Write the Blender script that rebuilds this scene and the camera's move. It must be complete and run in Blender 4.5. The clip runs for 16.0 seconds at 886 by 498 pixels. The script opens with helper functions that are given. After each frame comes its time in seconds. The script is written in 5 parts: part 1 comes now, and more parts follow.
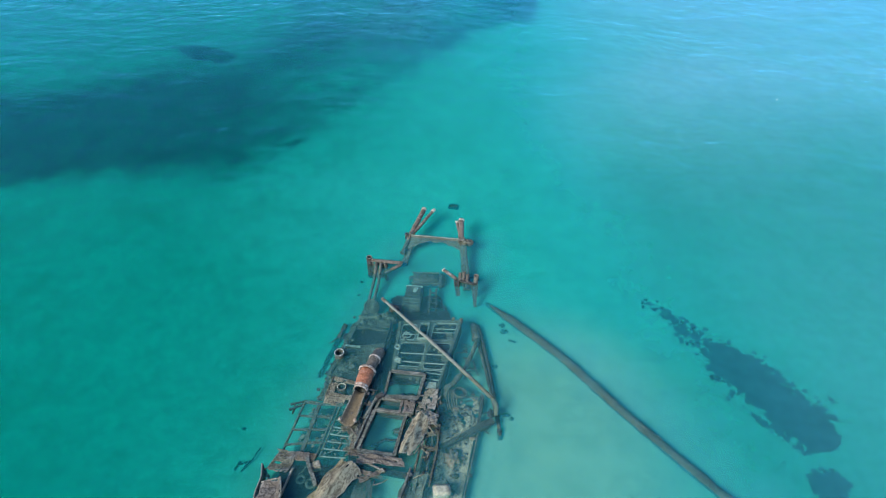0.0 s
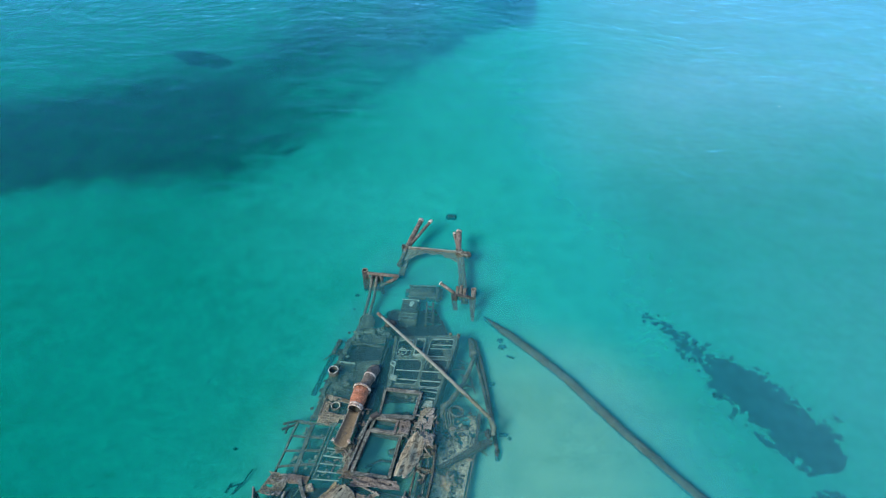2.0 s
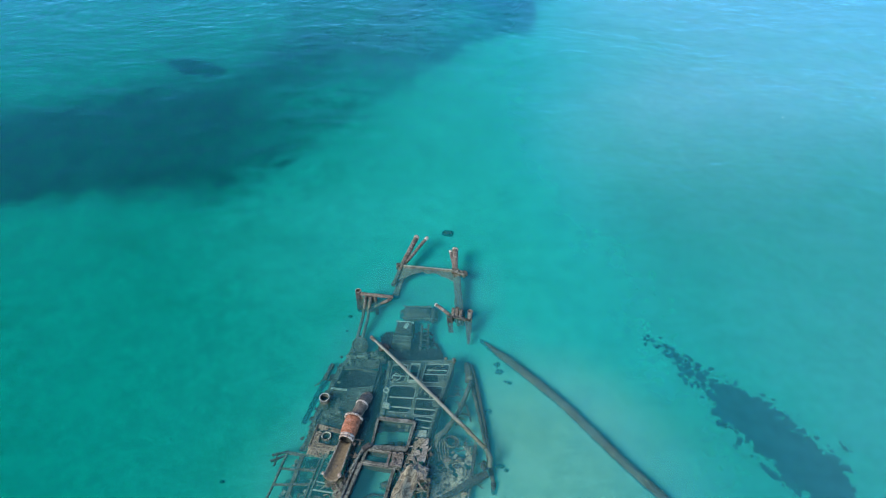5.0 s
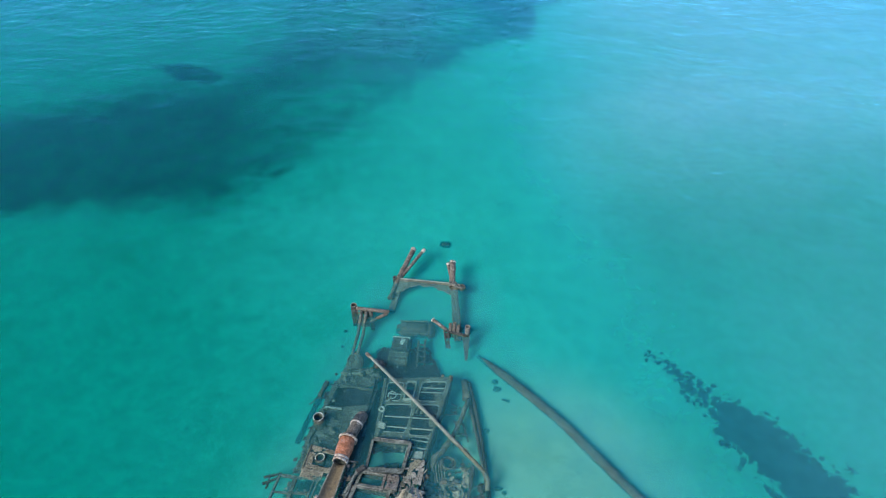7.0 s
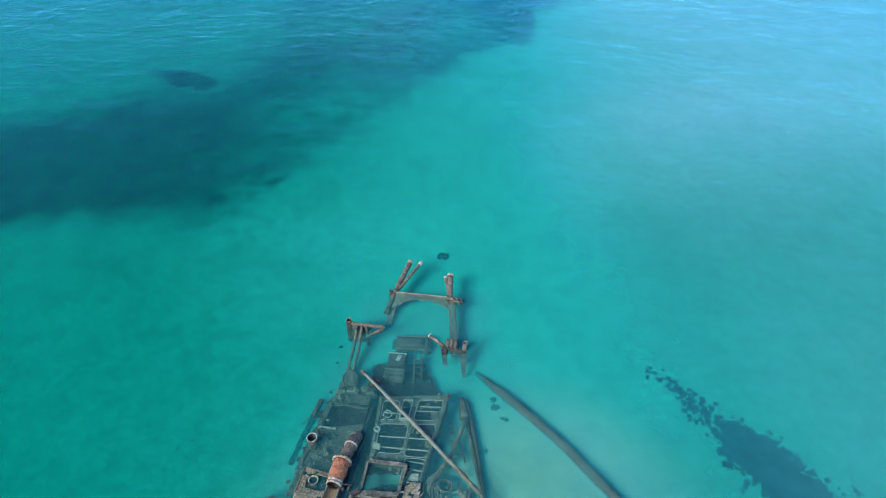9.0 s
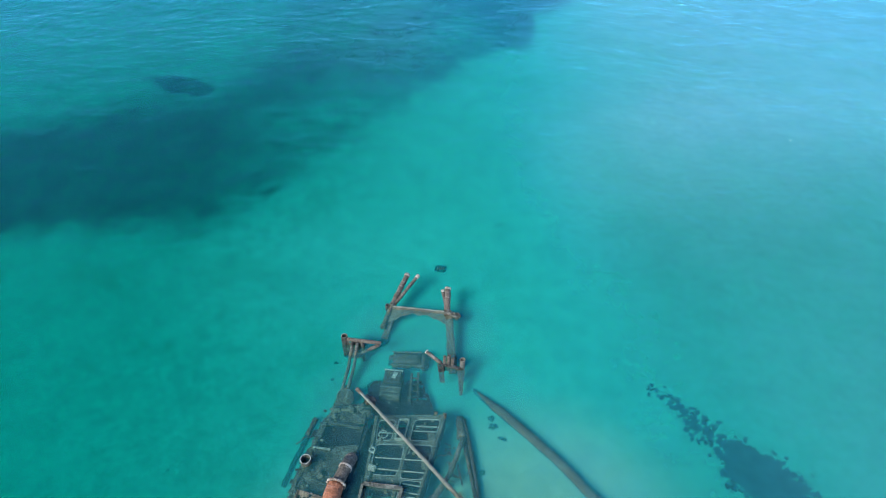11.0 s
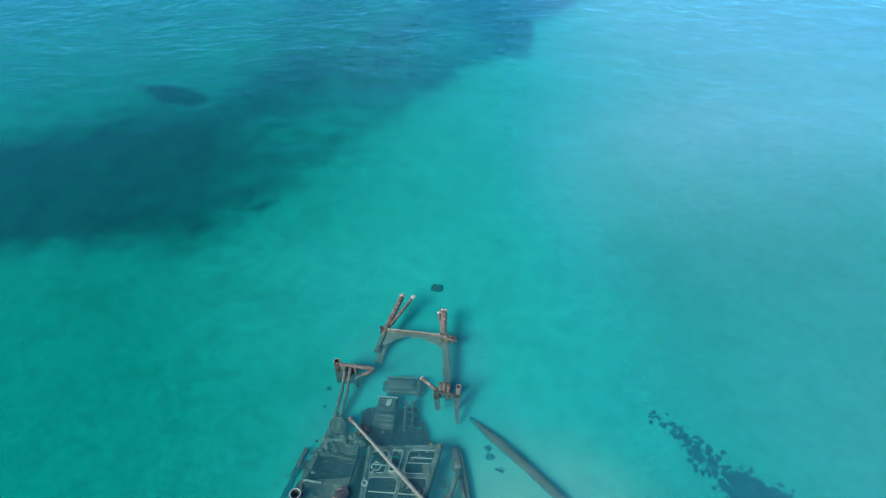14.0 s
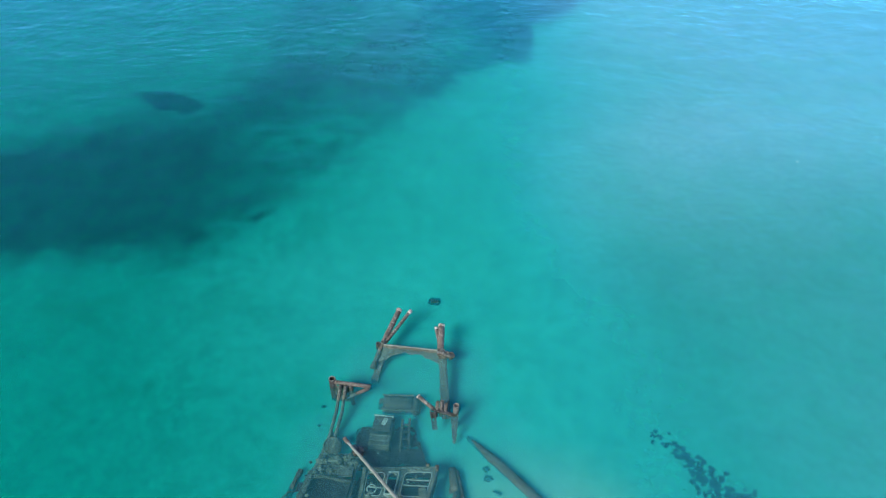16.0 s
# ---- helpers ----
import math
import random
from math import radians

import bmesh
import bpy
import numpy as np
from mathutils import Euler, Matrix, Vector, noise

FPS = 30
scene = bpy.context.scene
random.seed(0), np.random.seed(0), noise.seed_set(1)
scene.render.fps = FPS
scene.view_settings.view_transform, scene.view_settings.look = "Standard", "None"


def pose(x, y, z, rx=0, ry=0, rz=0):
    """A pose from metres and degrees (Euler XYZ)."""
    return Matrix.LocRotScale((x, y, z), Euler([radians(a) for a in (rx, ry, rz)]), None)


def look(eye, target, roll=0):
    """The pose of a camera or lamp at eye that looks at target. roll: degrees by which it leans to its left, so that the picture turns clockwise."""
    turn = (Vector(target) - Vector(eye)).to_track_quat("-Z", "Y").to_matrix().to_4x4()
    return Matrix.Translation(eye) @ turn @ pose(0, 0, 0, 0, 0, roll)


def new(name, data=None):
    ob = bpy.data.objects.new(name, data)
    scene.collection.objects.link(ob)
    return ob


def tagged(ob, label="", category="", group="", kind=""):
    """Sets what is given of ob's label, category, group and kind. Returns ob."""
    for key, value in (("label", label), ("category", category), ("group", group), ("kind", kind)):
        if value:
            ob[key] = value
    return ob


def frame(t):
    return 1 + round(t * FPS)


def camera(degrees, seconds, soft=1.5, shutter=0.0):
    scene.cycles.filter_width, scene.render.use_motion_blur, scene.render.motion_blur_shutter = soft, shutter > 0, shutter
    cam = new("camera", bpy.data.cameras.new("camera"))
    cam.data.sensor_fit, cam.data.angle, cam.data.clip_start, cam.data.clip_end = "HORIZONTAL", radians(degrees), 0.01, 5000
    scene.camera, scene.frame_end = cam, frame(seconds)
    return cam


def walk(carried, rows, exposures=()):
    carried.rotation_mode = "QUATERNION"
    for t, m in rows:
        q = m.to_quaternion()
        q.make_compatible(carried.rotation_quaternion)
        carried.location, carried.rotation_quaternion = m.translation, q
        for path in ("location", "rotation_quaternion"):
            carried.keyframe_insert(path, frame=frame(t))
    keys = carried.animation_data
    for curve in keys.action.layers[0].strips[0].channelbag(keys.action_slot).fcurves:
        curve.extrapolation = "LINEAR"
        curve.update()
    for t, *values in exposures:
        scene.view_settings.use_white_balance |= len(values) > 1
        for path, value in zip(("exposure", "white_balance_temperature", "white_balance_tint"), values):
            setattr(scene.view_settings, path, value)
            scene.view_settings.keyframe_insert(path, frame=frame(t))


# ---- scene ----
cam = camera(71.5, 16.0, soft=1.1)
PITCH = -39.782
TRACK = [
    (0, 0.266, -0.668, 23.802), (1, 0.352, -0.178, 23.872), (2, 0.436, 0.312, 23.944),
    (3, 0.520, 0.802, 24.017), (4, 0.602, 1.292, 24.091), (5, 0.684, 1.783, 24.167),
    (6, 0.764, 2.273, 24.245), (7, 0.843, 2.764, 24.323), (8, 0.922, 3.254, 24.404),
    (9, 0.999, 3.745, 24.485), (10, 1.075, 4.236, 24.569), (11, 1.150, 4.727, 24.653),
    (12, 1.224, 5.219, 24.739), (13, 1.297, 5.710, 24.827), (14, 1.368, 6.202, 24.916),
    (15, 1.439, 6.693, 25.006), (16, 1.509, 7.185, 25.098),
]
walk(cam, [(t, pose(x, y, z, 90 + PITCH)) for t, x, y, z in TRACK], [(0, 1.15), (16, 1.15)])

# ---- sky and sun: low sun from behind the camera's left shoulder ----
SUN_ELEVATION, SUN_STRENGTH, SKY_STRENGTH = radians(35), 1.95, 0.172
world = bpy.data.worlds.new("sky")
scene.world = world
world.use_nodes = True
sky = world.node_tree.nodes.new("ShaderNodeTexSky")
sky.sky_type, sky.sun_disc = "NISHITA", False
sky.sun_elevation, sky.sun_rotation = SUN_ELEVATION, radians(225)
sky.air_density, sky.dust_density, sky.ozone_density = 0.6, 0.0, 6.0
backing = world.node_tree.nodes["Background"]
backing.inputs["Strength"].default_value = SKY_STRENGTH
world.node_tree.links.new(sky.outputs[0], backing.inputs["Color"])

sun = new("sun", bpy.data.lights.new("sun", "SUN"))
sun.data.energy, sun.data.angle, sun.data.color = SUN_STRENGTH, radians(25.0), (1.0, 0.985, 0.90)
sun.matrix_world = look((-10, -10, 9.9), (0, 0, 0))


# ---- materials ----
class Nodes:
    """A small builder for node materials."""

    def __init__(self, name):
        self.mat = bpy.data.materials.new(name)
        self.mat.use_nodes = True
        self.tree = self.mat.node_tree
        self.tree.nodes.clear()
        self.out = self.add("ShaderNodeOutputMaterial")

    def add(self, kind, **sets):
        node = self.tree.nodes.new(kind)
        for key, value in sets.items():
            if key == "operation":
                node.operation = value
            elif key == "data_type":
                node.data_type = value
            elif key == "blend_type":
                node.blend_type = value
            elif key == "attribute_name":
                node.attribute_name = value
        return node

    def link(self, a, b):
        self.tree.links.new(a, b)

    def put(self, socket, value):
        if isinstance(value, bpy.types.NodeSocket):
            self.link(value, socket)
        else:
            socket.default_value = value

    def position(self):
        return self.add("ShaderNodeNewGeometry").outputs["Position"]

    def scaled(self, vector, scale, turn=0.0):
        m = self.add("ShaderNodeMapping")
        self.link(vector, m.inputs["Vector"])
        m.inputs["Scale"].default_value = scale
        m.inputs["Rotation"].default_value = (0, 0, turn)
        return m.outputs[0]

    def noise(self, vector, scale, detail=4.0, rough=0.55, bend=0.0):
        n = self.add("ShaderNodeTexNoise")
        self.link(vector, n.inputs["Vector"])
        n.inputs["Scale"].default_value, n.inputs["Detail"].default_value = scale, detail
        n.inputs["Roughness"].default_value, n.inputs["Distortion"].default_value = rough, bend
        return n.outputs["Fac"]

    def ramp(self, fac, low, high, a=0.0, b=1.0):
        r = self.add("ShaderNodeMapRange")
        r.interpolation_type = "SMOOTHSTEP"
        self.link(fac, r.inputs["Value"])
        for key, v in (("From Min", low), ("From Max", high), ("To Min", a), ("To Max", b)):
            r.inputs[key].default_value = v
        return r.outputs[0]

    def math(self, op, a, b=0.0):
        m = self.add("ShaderNodeMath", operation=op)
        self.put(m.inputs[0], a)
        self.put(m.inputs[1], b)
        return m.outputs[0]

    def mix(self, fac, a, b, blend="MIX"):
        m = self.add("ShaderNodeMix", data_type="RGBA", blend_type=blend)
        self.put(m.inputs[0], fac)
        self.put(m.inputs[6], (*a, 1) if isinstance(a, tuple) else a)
        self.put(m.inputs[7], (*b, 1) if isinstance(b, tuple) else b)
        return m.outputs[2]

    def bump(self, height, strength, distance, normal=None):
        b = self.add("ShaderNodeBump")
        self.link(height, b.inputs["Height"])
        b.inputs["Strength"].default_value, b.inputs["Distance"].default_value = strength, distance
        if normal:
            self.link(normal, b.inputs["Normal"])
        return b.outputs[0]

    def surface(self, color, rough=0.8, metal=0.0, normal=None, spec=0.3):
        p = self.add("ShaderNodeBsdfPrincipled")
        self.put(p.inputs["Base Color"], (*color, 1) if isinstance(color, tuple) else color)
        self.put(p.inputs["Roughness"], rough)
        self.put(p.inputs["Metallic"], metal)
        p.inputs["Specular IOR Level"].default_value = spec
        if normal:
            self.link(normal, p.inputs["Normal"])
        self.link(p.outputs[0], self.out.inputs["Surface"])
        return self.mat


def steel(name, growth, rust, pale, pale_amount=0.25, dry_from=-0.02, low=0.35, dirt=0.8):
    """Wreck steel: grown over with algae and lime under the water line, rust and salt above it."""
    n = Nodes(name)
    at = n.position()
    rnd = n.add("ShaderNodeObjectInfo").outputs["Random"]
    coarse, fine, spots = n.noise(at, 1.6, 5), n.noise(at, 12.0, 3, 0.72), n.noise(at, 4.6, 5, 0.75, 0.8)
    speck = n.noise(at, 20.0, 2, 0.7)
    wet = n.mix(n.ramp(coarse, 0.36, 0.64), growth, tuple(c * (1 - 0.56 * dirt) for c in growth))
    wet = n.mix(n.ramp(fine, 0.46, 0.58, 0, dirt), wet, tuple(c * 0.22 for c in growth))
    wet = n.mix(n.ramp(spots, 0.54, 0.64, 0, 0.55), wet, pale)
    wet = n.mix(n.ramp(speck, 0.58, 0.66, 0, 0.6), wet, tuple(0.5 * c + 0.18 for c in pale))
    dry = n.mix(n.ramp(fine, 0.38, 0.62), rust, tuple(c * low for c in rust))
    dry = n.mix(n.ramp(spots, 0.66 - 0.3 * pale_amount, 0.76 - 0.3 * pale_amount, 0, 0.85), dry, pale)
    dry = n.mix(n.ramp(speck, 0.6, 0.72, 0, 0.25), dry, tuple(c * low for c in rust))
    split = n.add("ShaderNodeSeparateXYZ")
    n.link(at, split.inputs[0])
    level = n.math("ADD", split.outputs[2], n.math("MULTIPLY", n.math("SUBTRACT", coarse, 0.5), 0.25))
    color = n.mix(n.ramp(level, dry_from, dry_from + 0.14), wet, dry)
    rim = n.add("ShaderNodeAttribute", attribute_name="rim").outputs["Fac"]
    color = n.mix(n.math("MULTIPLY", n.ramp(rim, 0.35, 1.0), n.ramp(spots, 0.40, 0.58, 0.15, 0.9)), color, tuple(0.75 * c for c in pale))
    color = n.mix(1.0, color, n.mix(rnd, (0.80, 0.80, 0.80), (1.0, 0.98, 0.94)), "MULTIPLY")
    normal = n.bump(fine, 0.9, 0.07, n.bump(spots, 0.8, 0.10))
    return n.surface(color, n.ramp(fine, 0.3, 0.7, 0.65, 0.95), 0.0, normal, 0.25)


STEEL = steel("corroded_steel", (0.25, 0.255, 0.19), (0.24, 0.21, 0.155), (0.50, 0.47, 0.37), 0.35, 0.12, 0.4)
POST = steel("rusty_post_steel", (0.22, 0.205, 0.145), (0.27, 0.205, 0.145), (0.54, 0.46, 0.36), 0.42, -0.05, 0.38)
MOSSY = steel("mossy_plating", (0.15, 0.155, 0.12), (0.2, 0.175, 0.125), (0.36, 0.36, 0.28), 0.2, 0.12, 0.4)
DARK = steel("dark_steel", (0.125, 0.125, 0.105), (0.12, 0.09, 0.065), (0.24, 0.23, 0.18), 0.05, 0.12)
# Near-black base that paints the lack of light inside the hull.
SHADE_STEEL = steel("shade_dark_steel", (0.035, 0.04, 0.048), (0.1, 0.08, 0.06), (0.11, 0.11, 0.10), 0.05, 0.12)
DECK = steel("deck_steel", (0.27, 0.285, 0.21), (0.26, 0.23, 0.165), (0.50, 0.48, 0.37), 0.3, 0.12)
SILTED = steel("silted_plating", (0.62, 0.59, 0.41), (0.34, 0.31, 0.23), (0.60, 0.57, 0.42), 0.3, 0.12, 0.35, 0.6)
LIME = steel("lime_crusted_steel", (0.66, 0.67, 0.55), (0.58, 0.53, 0.43), (0.84, 0.82, 0.72), 0.5, 0.12, 0.5, 0.5)
PALE = steel("bleached_steel", (0.44, 0.40, 0.29), (0.36, 0.31, 0.22), (0.60, 0.54, 0.42), 0.5, 0.0, 0.5)
RUST = steel("orange_rust", (0.42, 0.14, 0.06), (0.70, 0.25, 0.115), (0.78, 0.46, 0.32), 0.4, -0.3, 0.5)
PINK = steel("salted_rust", (0.50, 0.34, 0.24), (0.58, 0.39, 0.26), (0.82, 0.68, 0.52), 0.75, -0.3, 0.45)
BROWN = steel("brown_rust", (0.29, 0.24, 0.18), (0.26, 0.205, 0.145), (0.48, 0.41, 0.31), 0.3, 0.06, 0.38)
TROUGH = steel("tan_rust_bed", (0.28, 0.21, 0.115), (0.29, 0.215, 0.12), (0.36, 0.27, 0.16), 0.2, -0.2, 0.72)
MAST = steel("weathered_mast", (0.255, 0.27, 0.20), (0.30, 0.30, 0.225), (0.37, 0.365, 0.285), 0.4, 0.0, 0.75, 0.5)


def crumpled_rust(name):
    """Bent hull plate, dry: tan scale flaked off in drawn-out patches over brown rust."""
    n = Nodes(name)
    at = n.position()
    drawn = n.noise(n.scaled(n.scaled(at, (1, 1, 1), -1.1), (1.0, 2.0, 1.6)), 2.6, 7, 0.8, 0.8)
    broad, fine = n.noise(at, 1.1, 3, 0.5), n.noise(at, 14.0, 6, 0.7)
    rnd = n.add("ShaderNodeObjectInfo").outputs["Random"]
    color = n.mix(n.ramp(drawn, 0.42, 0.56), (0.13, 0.098, 0.055), (0.42, 0.345, 0.205))
    color = n.mix(n.ramp(broad, 0.55, 0.72, 0, 0.5), color, (0.52, 0.455, 0.30))
    color = n.mix(n.ramp(broad, 0.44, 0.30, 0, 0.5), color, (0.16, 0.115, 0.07))
    color = n.mix(n.ramp(fine, 0.54, 0.66, 0, 0.45), color, (0.15, 0.11, 0.075))
    rim = n.add("ShaderNodeAttribute", attribute_name="rim").outputs["Fac"]
    color = n.mix(n.ramp(rim, 0.4, 1.0, 0, 0.6), color, (0.50, 0.43, 0.30))
    color = n.mix(1.0, color, n.mix(rnd, (0.85, 0.84, 0.82), (1.0, 1.0, 1.0)), "MULTIPLY")
    return n.surface(color, 0.85, 0.0, n.bump(fine, 0.6, 0.03, n.bump(drawn, 0.5, 0.06)), 0.2)


TAN = crumpled_rust("crumpled_tan_plate")


def sand_material():
    n = Nodes("sea_sand")
    at = n.position()
    cover = n.add("ShaderNodeAttribute", attribute_name="cover").outputs["Fac"]
    broad, mid, grain = n.noise(at, 0.06, 4, 0.5), n.noise(at, 0.8, 5, 0.7), n.noise(at, 6.0, 2, 0.7)
    sand = n.mix(n.ramp(broad, 0.35, 0.68), (0.62, 0.575, 0.45), (0.52, 0.485, 0.375))
    sand = n.mix(n.ramp(mid, 0.40, 0.66, 0, 0.5), sand, (0.36, 0.36, 0.27))
    flecks = n.math("MULTIPLY", n.ramp(grain, 0.52, 0.62), n.ramp(n.noise(at, 0.2, 3), 0.40, 0.58))
    sand = n.mix(n.math("MULTIPLY", flecks, 0.35), sand, (0.80, 0.76, 0.64))
    split = n.add("ShaderNodeSeparateXYZ")
    n.link(at, split.inputs[0])
    port = n.ramp(split.outputs[0], 1.0, -9.0)
    near = n.math("MULTIPLY", n.math("MULTIPLY", port, n.ramp(split.outputs[0], -24.0, -13.0)), n.ramp(split.outputs[1], 27.0, 20.0))
    clods = n.math("MULTIPLY", n.ramp(n.noise(at, 2.2, 4, 0.8, 0.2), 0.42, 0.66, 0, 0.4), port)
    sand = n.mix(clods, sand, (0.24, 0.26, 0.19))
    turf = n.math("MULTIPLY", n.ramp(n.noise(at, 0.2, 4, 0.6), 0.44, 0.66, 0, 0.55), port)
    sand = n.mix(turf, sand, (0.33, 0.36, 0.24))
    specks = n.math("MULTIPLY", n.ramp(n.noise(at, 6.0, 1, 0.6), 0.66, 0.72, 0, 0.42), near)
    sand = n.mix(specks, sand, (0.85, 0.82, 0.70))
    bits = n.math("MULTIPLY", n.ramp(n.noise(at, 3.3, 4, 0.7), 0.62, 0.68), n.ramp(n.noise(at, 0.35, 2), 0.5, 0.6))
    sand = n.mix(n.math("MULTIPLY", bits, 0.8), sand, (0.10, 0.10, 0.07))
    plants = n.mix(n.ramp(n.noise(at, 0.7, 6, 0.8), 0.38, 0.62), (0.006, 0.03, 0.02), (0.05, 0.11, 0.075))
    ragged = n.math("MULTIPLY", n.math("SUBTRACT", n.noise(at, 0.4, 6, 0.78), 0.5), n.ramp(cover, 0.0, 0.35, 0.0, 0.9))
    patch = n.math("ADD", cover, ragged)
    color = n.mix(n.ramp(patch, 0.0, 0.95, 0, 0.97), sand, plants)
    return n.surface(color, 0.95, 0.0, n.bump(grain, 0.3, 0.04, n.bump(mid, 0.3, 0.12)), 0.1)


def water_surface():
    n = Nodes("sea_surface")
    at = n.position()
    bent = n.add("ShaderNodeVectorMath", operation="ADD")
    n.link(at, bent.inputs[0])
    drift = n.add("ShaderNodeCombineXYZ")
    n.link(n.math("MULTIPLY", n.noise(at, 0.05, 1), 14.0), drift.inputs[1])
    n.link(drift.outputs[0], bent.inputs[1])
    swell = n.noise(n.scaled(bent.outputs[0], (0.13, 0.3, 1), 0.35), 1.0, 3, 0.55)
    chop = n.noise(n.scaled(bent.outputs[0], (0.6, 0.7, 1), 0.35), 1.1, 1.6, 0.5, 0.3)
    patches = n.ramp(n.noise(at, 0.09, 2), 0.38, 0.62, 0.5, 1.0)
    normal = n.bump(n.math("MULTIPLY", chop, patches), 0.7, 0.15, n.bump(swell, 0.35, 0.42))
    fresnel = n.add("ShaderNodeFresnel")
    fresnel.inputs["IOR"].default_value = 1.33
    n.link(normal, fresnel.inputs["Normal"])
    gloss = n.add("ShaderNodeBsdfGlossy")
    gloss.inputs["Roughness"].default_value = 0.07
    gloss.inputs["Color"].default_value = (0.36, 0.90, 1.0, 1)
    n.link(normal, gloss.inputs["Normal"])
    clear = n.add("ShaderNodeBsdfTransparent")
    clear.inputs["Color"].default_value = (0.95, 0.995, 0.995, 1)
    both = n.add("ShaderNodeMixShader")
    n.link(fresnel.outputs[0], both.inputs[0])
    n.link(clear.outputs[0], both.inputs[1])
    n.link(gloss.outputs[0], both.inputs[2])
    n.link(both.outputs[0], n.out.inputs["Surface"])
    return n.mat


def water_haze(name, tint, deep_tint, haze, haze_part, pale_part, red_left):
    """A tinted sheet of water: position fields paint its absorption and a diffuse haze."""
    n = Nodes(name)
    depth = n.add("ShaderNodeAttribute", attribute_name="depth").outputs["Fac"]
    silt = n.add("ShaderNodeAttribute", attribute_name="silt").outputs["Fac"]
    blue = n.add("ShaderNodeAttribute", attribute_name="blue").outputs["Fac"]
    clear, veil = n.add("ShaderNodeBsdfTransparent"), n.add("ShaderNodeBsdfDiffuse")
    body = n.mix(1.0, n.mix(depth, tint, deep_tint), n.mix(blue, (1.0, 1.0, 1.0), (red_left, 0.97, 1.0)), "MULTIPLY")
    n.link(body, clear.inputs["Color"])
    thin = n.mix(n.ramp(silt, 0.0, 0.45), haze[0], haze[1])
    haze_tone = n.mix(n.ramp(silt, 0.12, 0.75), thin, haze[2])
    n.link(n.mix(1.0, haze_tone, n.mix(depth, (1.0, 1.0, 1.0), haze[3]), "MULTIPLY"), veil.inputs["Color"])
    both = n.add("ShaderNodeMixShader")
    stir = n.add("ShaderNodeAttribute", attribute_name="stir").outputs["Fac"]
    thick = n.math("ADD", n.math("MULTIPLY", silt, pale_part), stir)
    mottle = n.math("ADD", n.noise(n.position(), 0.35, 2), n.noise(n.position(), 1.7, 3, 0.7))
    thick = n.math("MULTIPLY", thick, n.ramp(mottle, 0.6, 1.4, 0.87, 1.13))
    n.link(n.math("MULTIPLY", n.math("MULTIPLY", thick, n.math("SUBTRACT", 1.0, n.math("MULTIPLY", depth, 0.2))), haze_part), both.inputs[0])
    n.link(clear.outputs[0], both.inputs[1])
    n.link(veil.outputs[0], both.inputs[2])
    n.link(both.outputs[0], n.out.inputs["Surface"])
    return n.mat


def plant_material(name, a, b):
    n = Nodes(name)
    rnd = n.add("ShaderNodeNewGeometry").outputs["Random Per Island"]
    return n.surface(n.mix(rnd, a, b), 0.7, 0.0, None, 0.2)


def stone_material(name, a, b):
    n = Nodes(name)
    at = n.position()
    fine = n.noise(at, 9.0, 6, 0.7)
    return n.surface(n.mix(n.ramp(fine, 0.35, 0.65), a, b), 0.92, 0.0, n.bump(fine, 0.8, 0.05), 0.15)


SAND = sand_material()
SURFACE = water_surface()
# Haze painted as diffuse colours: base, bluer, palest, then a darkening factor.
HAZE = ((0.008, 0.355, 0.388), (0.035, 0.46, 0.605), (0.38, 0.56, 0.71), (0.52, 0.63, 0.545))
WATER_MID = water_haze("upper_water_haze", (0.93, 0.97, 0.98), (0.50, 0.94, 0.94), ((0.075, 0.385, 0.41), *HAZE[1:]), 0.195, 0.0, 0.75)
WATER_LOW = water_haze("lower_water_haze", (0.47, 0.95, 0.89), (0.0, 0.67, 0.60), HAZE, 0.34, 1.0, 0.15)
WEED = plant_material("dark_seagrass", (0.032, 0.056, 0.064), (0.08, 0.112, 0.118))
STONE = stone_material("grown_stone", (0.05, 0.06, 0.045), (0.13, 0.13, 0.09))
RUBBLE = stone_material("rusty_rubble", (0.2, 0.13, 0.08), (0.34, 0.27, 0.19))
CONCRETE = stone_material("pale_lime_crust", (0.36, 0.33, 0.25), (0.62, 0.57, 0.46))
SPAR = steel("grown_spar", (0.125, 0.155, 0.13), (0.15, 0.15, 0.12), (0.25, 0.27, 0.22), 0.3, 0.2, 0.35, 0.6)
CLODS = plant_material("shell_and_algae_clods", (0.05, 0.05, 0.035), (0.27, 0.265, 0.195))
FOAM = plant_material("white_float", (0.8, 0.8, 0.8), (0.8, 0.8, 0.8))


# ---- building helpers ----
def part(name, bm, material, parent=None, label="", smooth=False):
    mesh = bpy.data.meshes.new(name)
    bmesh.ops.recalc_face_normals(bm, faces=bm.faces)
    for f in bm.faces:
        f.smooth = smooth
    bm.to_mesh(mesh)
    bm.free()
    mesh.materials.append(material)
    ob = new(name, mesh)
    if parent:
        ob.parent = parent
    return tagged(ob, label)


def thing(name, label, category, group="", kind=""):
    return tagged(new(name), label, category, group, kind)


def rough(bm, amount, scale=3.0, seed=0.0):
    off = Vector((seed, seed * 0.7, -seed))
    for v in bm.verts:
        v.co += noise.noise_vector(v.co * scale + off) * amount + noise.noise_vector(v.co * scale * 3.1 + off) * amount * 0.4
    return bm


def axes(a, b, up=(0, 0, 1)):
    d = (Vector(b) - Vector(a)).normalized()
    side = d.cross(Vector(up))
    side = side.normalized() if side.length > 1e-3 else Vector((1, 0, 0))
    return d, side, side.cross(d).normalized()


